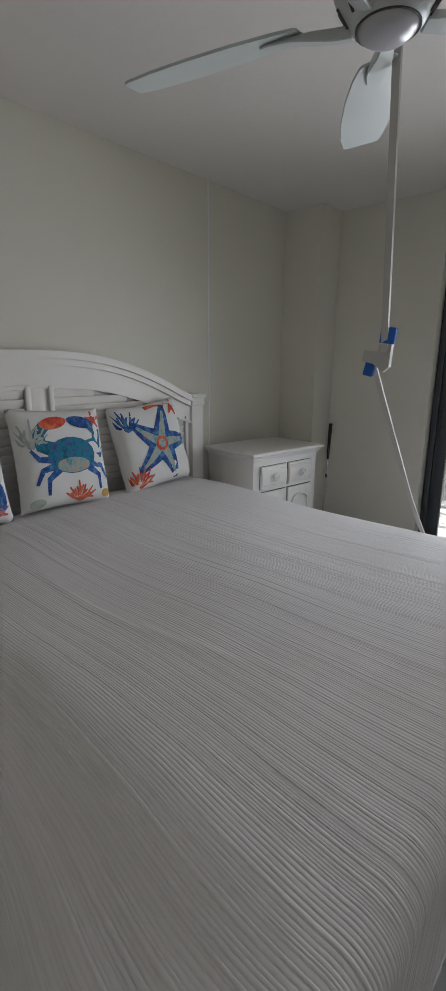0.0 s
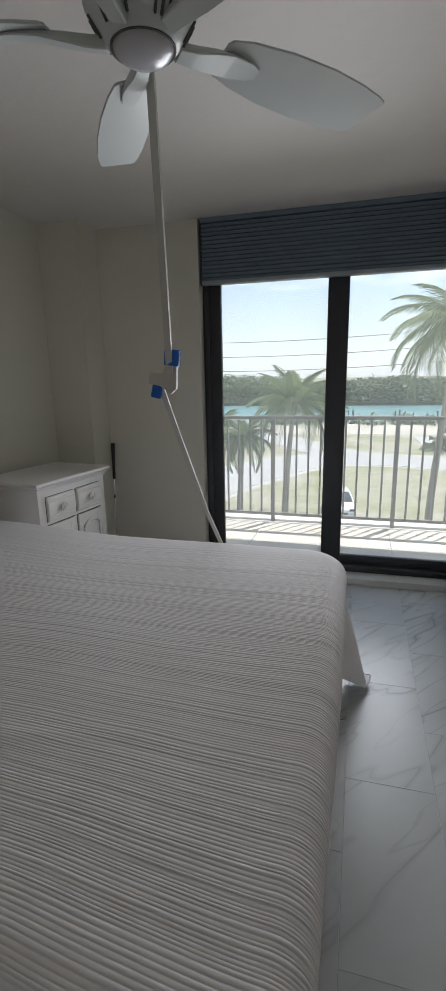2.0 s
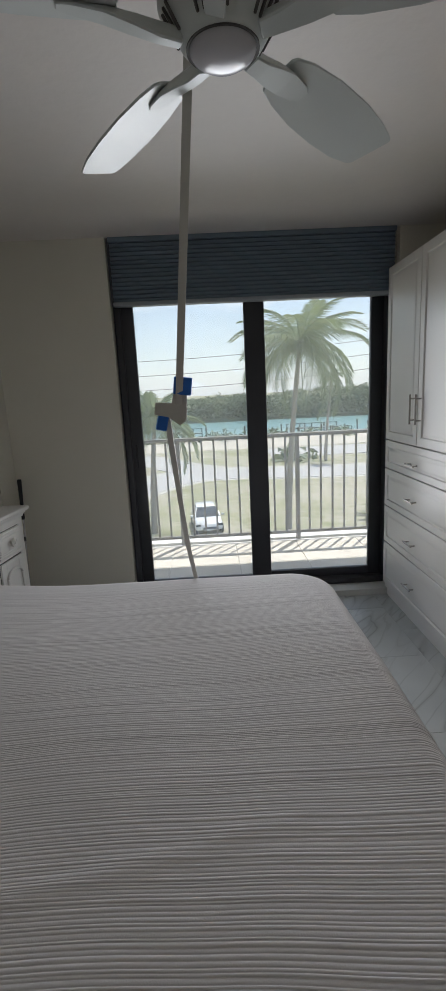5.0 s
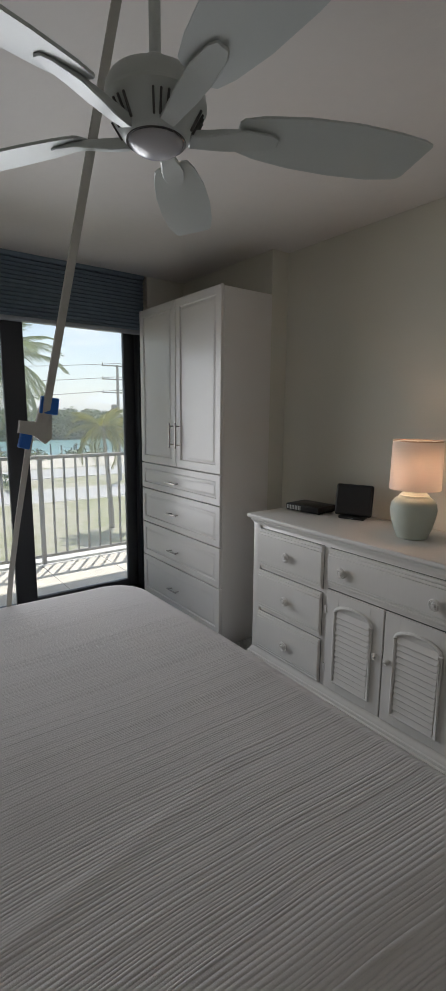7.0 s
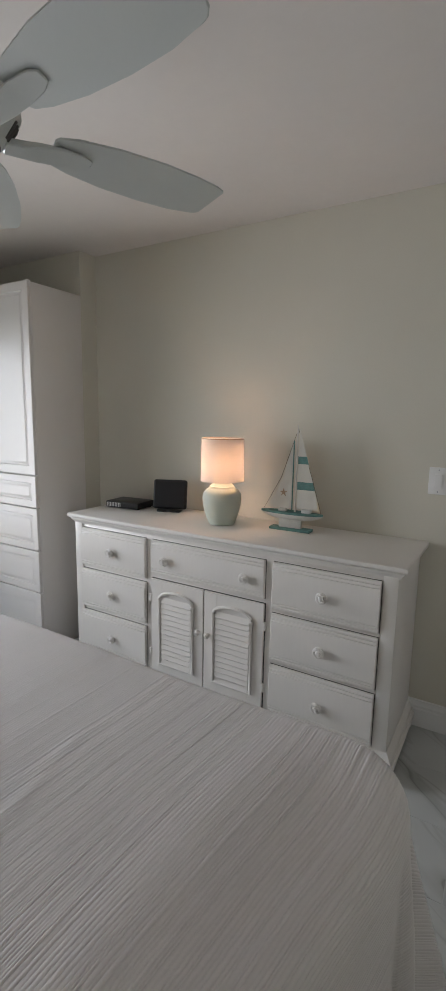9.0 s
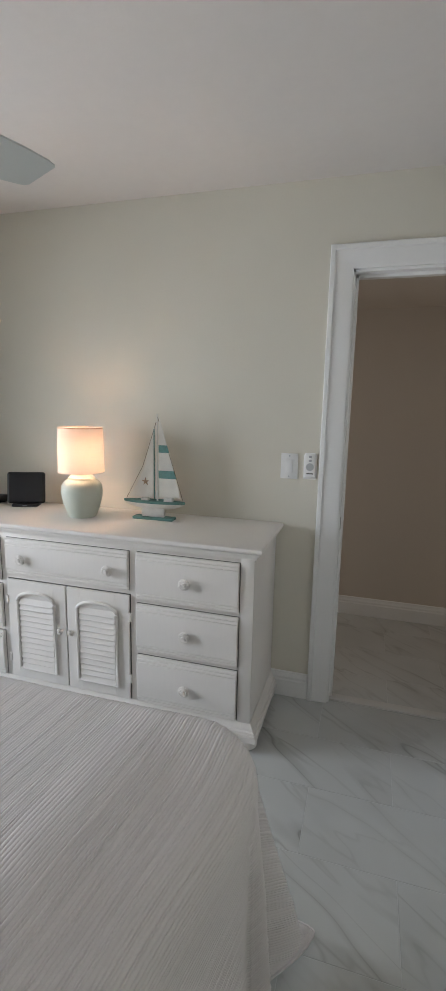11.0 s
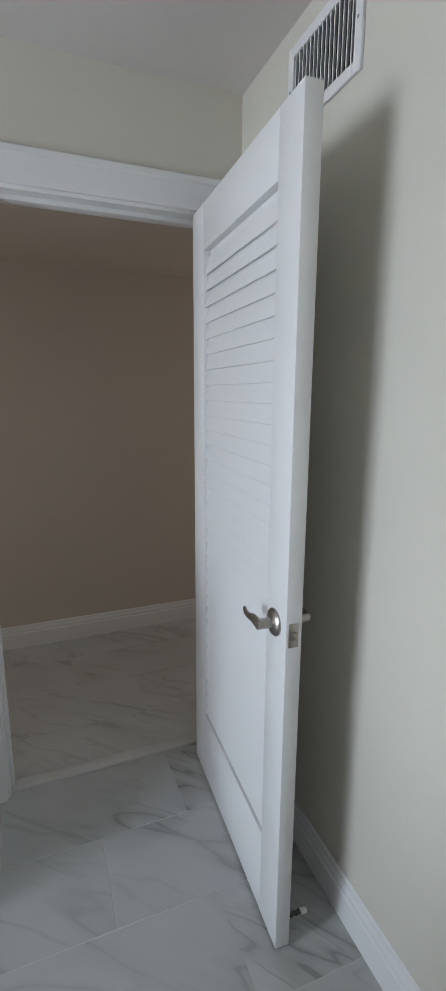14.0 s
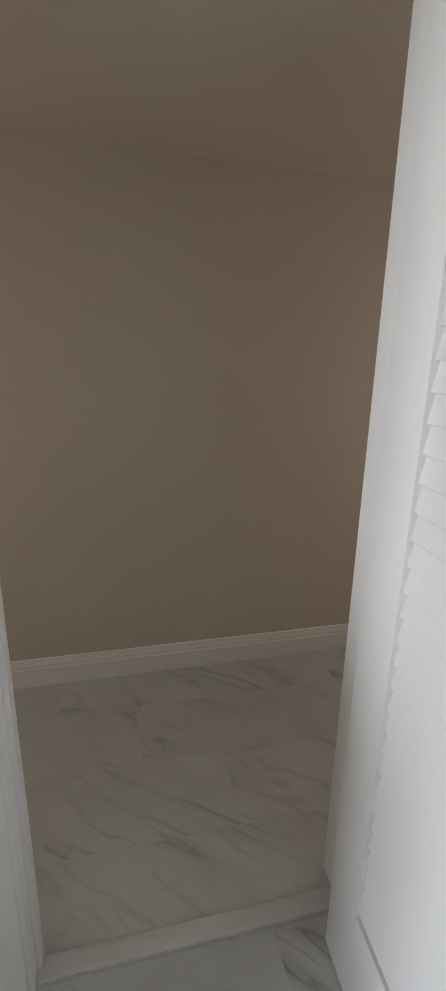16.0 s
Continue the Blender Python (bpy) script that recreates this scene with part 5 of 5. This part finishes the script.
main_line = [(120, 55), (60, 52), (30, 50.5), (10, 51.5), (3, 52.8), (-3.2, 52.6), (-7.4, 49.2), (-10.6, 43.6), (-13.5, 36), (-16, 22)]
ribbon(main_line, 8.2, GZ + 0.02, M_KERB, "kerb", "pale concrete road kerb", category="kerb")
ribbon(main_line, 7.0, GZ + 0.05, M_ASPH, "road", "sun-bleached grey asphalt road curving past the lawn")
ribbon([(-1.5, 54.5), (-5.2, 59.5), (-8.6, 65.0), (-12.8, 70.5), (-20, 76)], 6.0, GZ + 0.045, M_ASPH, "road", "side road bending towards the waterfront")
solid("parking_lot", boxes((-60, 160, 76, 92, GZ - 0.1, GZ + 0.03)), M_LOT, "pale waterfront lot of shell gravel", "pavement", S)
solid("parking_lot", boxes((6.5, 60, 64, 74, GZ - 0.1, GZ + 0.06)), M_ASPH, "grey asphalt parking strip", "pavement", S)

m, n, l, b = nodes_of("river_water")
vec = coords(n, l)
wv = noise_node(n, l, vec, 1.2, 5, 0.6, stretch=(0.3, 1, 1))
l.new(ramp(n, l, wv, [(0.3, (0.14, 0.29, 0.30)), (0.7, (0.22, 0.38, 0.38))]), b.inputs["Base Color"])
b.inputs["Roughness"].default_value = 0.25
bp = n.new("ShaderNodeBump")
bp.inputs["Strength"].default_value, bp.inputs["Distance"].default_value = 0.5, 0.2
l.new(wv, bp.inputs["Height"])
l.new(bp.outputs["Normal"], b.inputs["Normal"])
solid("water", boxes((-400, 500, 97, 152, GZ - 0.3, GZ + 0.02)), m, "calm turquoise river", "water", S)


def leaf_mat(name, c0, c1, c2, translucent=0.3):
    mm, nn, ll, bb = nodes_of(name)
    geo = nn.new("ShaderNodeNewGeometry")
    col = ramp(nn, ll, geo.outputs["Random Per Island"], [(0.0, c0), (0.5, c1), (1.0, c2)])
    ll.new(col, bb.inputs["Base Color"])
    bb.inputs["Roughness"].default_value = 0.55
    t2 = nn.new("ShaderNodeBsdfTranslucent")
    ll.new(col, t2.inputs["Color"])
    mx = nn.new("ShaderNodeMixShader")
    mx.inputs["Fac"].default_value = translucent
    ll.new(bb.outputs["BSDF"], mx.inputs[1])
    ll.new(t2.outputs["BSDF"], mx.inputs[2])
    ll.new(mx.outputs["Shader"], nn["Material Output"].inputs["Surface"])
    return mm


# leaf colours are paled to imitate haze over the far shore
M_WOODS = leaf_mat("haze_paled_leaves", (0.12, 0.16, 0.08), (0.17, 0.21, 0.11), (0.23, 0.26, 0.15), 0.25)
M_PALM = leaf_mat("palm_leaf", (0.14, 0.19, 0.09), (0.22, 0.28, 0.14), (0.34, 0.38, 0.22), 0.45)
M_PALM_Y = leaf_mat("yellow_palm_leaf", (0.14, 0.19, 0.03), (0.26, 0.27, 0.04), (0.46, 0.38, 0.07), 0.4)


def woods(name, count, x0, x1, y0, y1, h0, h1, seed, label, mat):
    """A belt of leafy clumps: many small crossing leaf patches, joined."""
    rng = random.Random(seed)
    vs, fs = [], []
    for _ in range(count):
        cx, cy = rng.uniform(x0, x1), rng.uniform(y0, y1)
        hh = rng.uniform(h0, h1) * (0.75 + 0.25 * math.sin(cx * 0.09) * math.cos(cx * 0.031 + 1))
        rr = rng.uniform(1.2, 3.0)
        for _k in range(26):
            a, e = rng.uniform(0, 6.283), rng.uniform(-0.3, 1.0)
            d = rr * rng.uniform(0.5, 1.0)
            px, py = cx + d * math.cos(a) * math.cos(e), cy + d * math.sin(a) * math.cos(e)
            pz = GZ + max(0.3, hh - rr * 0.5 + d * math.sin(e) - (0 if rng.random() < 0.6 else rng.uniform(0, hh)))
            s = rng.uniform(0.35, 0.9)
            i = len(vs)
            for _c in range(4):
                vs.append((px + rng.uniform(-s, s), py + rng.uniform(-s, s), pz + rng.uniform(-s, s) * 0.8))
            fs += [(i, i + 1, i + 2), (i, i + 2, i + 3)]
    me = bpy.data.meshes.new(name)
    me.from_pydata(vs, [], fs)
    me.materials.append(mat)
    return tagged(new(name, me), label, "woods", kind="stuff")


woods("far_woods", 2800, -85, 190, 152, 172, 5.5, 9.6, 11, "dense green mangrove woods on the far shore", M_WOODS)
woods("distant_woods", 900, -120, 260, 205, 255, 7.5, 10.5, 12, "hazy distant treeline", M_WOODS)
woods("roadside_scrub", 46, -20, 60, 90, 96, 0.6, 1.8, 13, "low scrub along the waterfront", M_WOODS)
solid("far_bank", boxes((-400, 500, 152, 900, GZ - 0.5, GZ + 0.9)), surface("woods_floor", (0.12, 0.14, 0.075), 0.95, var=0.2, scale=0.1), "dark wooded far bank", "ground", S)

# weathered dock posts along the waterfront
pile_me = mesh_of("post", lathe([(0.16, 0.0), (0.16, 2.3), (0.13, 2.38), (0.0, 2.4)], 8), M_PILE)
rng = random.Random(21)
for k in range(46):
    x = -16 + 1.9 * k + rng.uniform(-0.7, 0.7)
    if rng.random() < 0.25:
        continue
    ob = new("dock_post", pile_me)
    ob.matrix_world = pose(x, 97 + rng.uniform(-0.5, 2.5), GZ - 0.1, rng.uniform(-2, 2), rng.uniform(-2, 2)) @ Matrix.Diagonal((1, 1, rng.uniform(0.55, 1.0), 1))
    tagged(ob, "weathered dark timber dock post at the water", "post", "dock posts along the waterfront")
for x0, x1 in ((-10, -3), (14, 24), (33, 40)):
    dock = thing("dock", pose(x0, 98, GZ), "old dark timber dock over the water", "dock")
    part("deck", boxes((0, x1 - x0, -0.8, 0.8, 1.0, 1.15)), M_PILE, dock)
    part("rail", boxes((0, x1 - x0, 0.72, 0.8, 1.85, 1.97)), M_PILE, dock)
    for k in range(5):
        part("post", boxes(((x1 - x0) * k / 4 - 0.1, (x1 - x0) * k / 4 + 0.1, 0.65, 0.85, 0.0, 2.0)), M_PILE, dock)


def frond_mesh(length, droop, seed, mat):
    """A feather palm leaf: arching rib with two rows of narrow hanging leaflets."""
    rng = random.Random(seed)
    vs, fs = [], []
    N = 72
    pts = []
    for i in range(N + 1):
        t = i / N
        pts.append(Vector((length * (t - 0.22 * droop * t ** 3), 0, length * (0.30 * t - (0.42 + 0.42 * droop) * t * t))))
    for i in range(N):
        a, c = pts[i], pts[i + 1]
        w = 0.045 * (1 - i / N) + 0.006
        k = len(vs)
        vs += [tuple(a + Vector((0, -w, 0))), tuple(a + Vector((0, w, 0))), tuple(c + Vector((0, w, 0))), tuple(c + Vector((0, -w, 0)))]
        fs.append((k, k + 1, k + 2, k + 3))
    for i in range(3, N):
        t = i / N
        L = length * (0.24 * math.sin(math.pi * (0.12 + 0.84 * t)) + 0.05) * rng.uniform(0.8, 1.1)
        for s in (-1, 1):
            p = pts[i]
            d = Vector((0.55 + 0.4 * t, s * rng.uniform(0.75, 0.95), -0.30 - 0.5 * droop * rng.uniform(0.6, 1.2))).normalized()
            w = 0.017 + 0.010 * rng.random()
            q1 = p + d * L * 0.55
            q2 = p + d * L + Vector((0, 0, -0.26 * L))
            side = Vector((1, 0, 0.1)) * w
            k = len(vs)
            vs += [tuple(p - side * 0.5), tuple(p + side * 0.5), tuple(q1 + side), tuple(q1 - side), tuple(q2)]
            fs += [(k, k + 1, k + 2, k + 3), (k + 3, k + 2, k + 4)]
    me = bpy.data.meshes.new("frond")
    me.from_pydata(vs, [], fs)
    me.materials.append(mat)
    return me


def palm(x, y, crown_z, lean, count, length, mat, seed, label, base_r=0.16, lift=0.0):
    rng = random.Random(seed)
    tree = thing("palm_tree", pose(x - lean[0], y - lean[1], GZ), label, "palm tree", "palm trees on the lawn")
    Hh = crown_z - GZ
    pts = [(lean[0] * (t ** 1.6), lean[1] * (t ** 1.6), Hh * t) for t in [k / 16 for k in range(17)]]
    part("trunk", tube(pts, [base_r * (1.35 - 0.65 * k / 16) + 0.012 * (k % 2) for k in range(17)], 10), M_TRUNK, tree, "slim ringed grey trunk", smooth=60)
    part("crownshaft", lathe([(0.10, -0.3), (0.17, 0.0), (0.14, 0.35), (0.03, 0.6)], 10), M_TRUNK, tree, at=pose(lean[0], lean[1], Hh))
    kinds = [frond_mesh(length * f, d, seed * 10 + k, mat) for k, (f, d) in enumerate(((1.0, 0.8), (0.95, 1.25), (0.85, 0.45), (1.0, 1.6)))]
    for k in range(count):
        tier = k / count
        kind = kinds[2] if tier < 0.25 else kinds[0] if tier < 0.5 else kinds[1] if tier < 0.75 else kinds[3]
        tilt = -52 - lift + (80 + 0.4 * lift) * tier + rng.uniform(-8, 8)
        shared("frond", kind, tree, pose(lean[0], lean[1], Hh + 0.35 - 0.25 * tier, 0, 0, k * 137.5 + rng.uniform(-12, 12)) @ pose(0.06, 0, 0, rng.uniform(-14, 14), tilt, 0))
    return tree


palm(3.85, 30.2, 3.95, (0.90, 0.2), 30, 4.4, M_PALM, 1, "tall leaning coconut palm with drooping green fronds")
palm(-5.0, 31.0, -0.35, (0.45, 0.1), 28, 3.2, M_PALM, 2, "coconut palm with pale green feathered fronds", lift=18.0)
palm(-8.2, 31.0, -2.4, (0.2, 0.1), 24, 2.2, M_PALM, 3, "short bushy palm on the lawn")
palm(-10.4, 33.0, -2.0, (0.2, 0.1), 22, 2.2, M_PALM, 4, "short bushy palm on the lawn")
palm(12.0, 34.4, 0.15, (-0.4, 0.1), 22, 2.8, M_PALM_Y, 5, "young palm with yellowing fronds")
palm(13.0, 59.0, 2.6, (0.8, 0.2), 18, 1.8, M_PALM, 6, "distant palm beside the road")

# shrub by the road
woods("shrub", 3, 8.2, 9.6, 60, 61, 1.4, 2.2, 31, "rounded dark shrub beside the road", M_WOODS)

# power line
M_POLE = surface("grey_pole", (0.34, 0.33, 0.31), 0.9, var=0.1)
M_WIRE = surface("wire", (0.06, 0.06, 0.06), 0.7)
for px in (24.1, -48.0):
    up = thing("utility_pole", pose(px, 58.0, GZ), "tall grey utility pole with three crossarms", "utility pole")
    part("pole", tube([(0, 0, 0), (0, 0, 14.2)], [0.24, 0.15], 12), M_POLE, up)
    for z in (14.0, 12.4, 10.8):
        part("crossarm", boxes((-2.0, 2.0, -0.07, 0.07, z, z + 0.14)), M_POLE, up)
        for sx in (-1.9, 1.9):
            part("insulator", lathe([(0.06, z + 0.14), (0.08, z + 0.25), (0.03, z + 0.4)], 8, (sx, 0)), M_POLE, up)
    part("transformer", lathe([(0.0, 8.4), (0.32, 8.4), (0.34, 9.4), (0.0, 9.5)], 14, (-0.55, 0)), M_POLE, up)
for z, y in ((14.4, 57.9), (12.8, 58.1), (11.2, 58.0)):
    for xa, xb in ((-48, 24.1), (24.1, 110)):
        pts = [(xa + (xb - xa) * k / 24, y, GZ + z - 8.0 * (k / 24) * (1 - k / 24)) for k in range(25)]
        solid("power_line", tube(pts, 0.028, 5), M_WIRE, "thin dark power line between the poles", "cable")

# parked car
M_CAR = surface("white_car_paint", (0.78, 0.79, 0.80), 0.25, var=0.01, coat=0.6, bump=0.0)
M_CARGLASS = surface("dark_car_glass", (0.03, 0.04, 0.05), 0.08, var=0.05, bump=0.0)
M_TYRE = surface("tyre_rubber", (0.02, 0.02, 0.02), 0.85)
car = thing("car", pose(-2.15, 31.5, GZ, 0, 0, 186), "white compact car parked on the lawn facing the building", "car")
body = bmesh.new()
prof = [(-2.05, 0.42, 0.70), (-1.95, 0.40, 0.92), (-1.55, 0.36, 1.00), (-0.75, 0.32, 1.02), (0.75, 0.32, 1.02), (1.25, 0.34, 0.98), (1.85, 0.38, 0.84), (2.08, 0.44, 0.66)]
rows = []
for y, z0, z1 in prof:
    w = 0.86 - 0.10 * max(0, abs(y) - 1.6) / 0.45
    rows.append([body.verts.new((x, y, z)) for x, z in ((-w, z0), (-w - 0.03, (z0 + z1) / 2), (-w + 0.06, z1), (w - 0.06, z1), (w + 0.03, (z0 + z1) / 2), (w, z0))])
for a, c in zip(rows, rows[1:]):
    for i in range(6):
        body.faces.new((a[i], a[(i + 1) % 6], c[(i + 1) % 6], c[i]))
body.faces.new(rows[0][::-1]), body.faces.new(rows[-1])
bmesh.ops.bevel(body, geom=body.edges[:], offset=0.03, segments=2, affect="EDGES")
cb = part("body", body, M_CAR, car, "glossy white body", smooth=60)
cabin = bmesh.new()
lo = [cabin.verts.new(p) for p in ((-0.78, -1.8, 0.97), (0.78, -1.8, 0.97), (0.80, 1.08, 0.97), (-0.80, 1.08, 0.97))]
hi = [cabin.verts.new(p) for p in ((-0.60, -1.35, 1.43), (0.60, -1.35, 1.43), (0.62, 0.22, 1.45), (-0.62, 0.22, 1.45))]
for i in range(4):
    cabin.faces.new((lo[i], lo[(i + 1) % 4], hi[(i + 1) % 4], hi[i]))
cabin.faces.new(hi), cabin.faces.new(lo[::-1])
bmesh.ops.bevel(cabin, geom=cabin.edges[:], offset=0.04, segments=2, affect="EDGES")
part("windows", cabin, M_CARGLASS, car, "dark windscreen and side windows", smooth=60)
part("roof", boxes((-0.60, 0.60, -1.36, 0.22, 1.435, 1.475), bevel=0.018), M_CAR, car)
for sx in (-1, 1):
    part("pillar", tube([(sx * 0.79, 1.06, 1.0), (sx * 0.61, 0.20, 1.455)], 0.035, 6), M_CAR, car)
    part("headlight", boxes((sx * 0.66 - 0.16, sx * 0.66 + 0.16, 1.93, 2.06, 0.66, 0.80), bevel=0.03), M_CARGLASS, car, "clear headlight")
    part("mirror", boxes((sx * 0.97 - 0.10, sx * 0.97 + 0.10, 0.80, 0.92, 1.0, 1.14), bevel=0.03), M_CAR, car)
    for wy in (-1.30, 1.32):
        wh = part("wheel", turned(lathe([(0.0, -0.1), (0.31, -0.1), (0.33, -0.07), (0.33, 0.07), (0.31, 0.1), (0.0, 0.1)], 20), pose(sx * 0.80, wy, 0.33, 0, 90, 0)), M_TYRE, car, "black tyre")
        part("rim", turned(lathe([(0.0, 0.0), (0.2, 0.0), (0.2, 0.02), (0.0, 0.03)], 14), pose(sx * 0.90, wy, 0.33, 0, 90 * sx, 0)), M_SHADE_RAIL, wh)
part("grille", boxes((-0.40, 0.40, 2.02, 2.095, 0.48, 0.62), bevel=0.02), M_CARGLASS, car)
part("number_plate", boxes((-0.2, 0.2, 2.09, 2.11, 0.40, 0.50)), M_TRIM, car)


# ---- floor tiles ----
TL, TW = 0.61, 0.305
tile_mesh = mesh_of("floor_tile", boxes((-TW / 2 + 0.001, TW / 2 - 0.001, -TL / 2 + 0.001, TL / 2 - 0.001, -0.008, 0.0), bevel=0.0008, seg=1), M_MARBLE)
for i in range(-11, 6):
    x0 = -0.295 + TW * i
    shift = 0.923 if i % 2 == 0 else 0.610
    for j in range(-6, 8):
        cy = shift + TL / 2 + TL * j
        cx = x0 + TW / 2
        if x0 > 0.0:
            if not (-1.5 < cy - TL / 2 and cy + TL / 2 < 2.6) or x0 > HX - 0.02:
                continue
        elif not (-0.3 < cy and cy - TL / 2 < 4.19):
            continue
        # tiles along the outer walls are cut to end under them
        xa, xb = max(x0, -3.44), x0 + TW
        ya, yb = (cy - TL / 2, cy + TL / 2) if x0 > 0.0 else (max(cy - TL / 2, -0.10), cy + TL / 2)
        if xb - xa < 0.02 or yb - ya < 0.02:
            continue
        shared("floor_tile", tile_mesh, floor, pose((xa + xb) / 2, (ya + yb) / 2, 0.0, 0, 0, 180 * ((i * 7 + j * 3) % 2)) @ Matrix.Diagonal(((xb - xa) / TW, (yb - ya) / TL, 1, 1)))
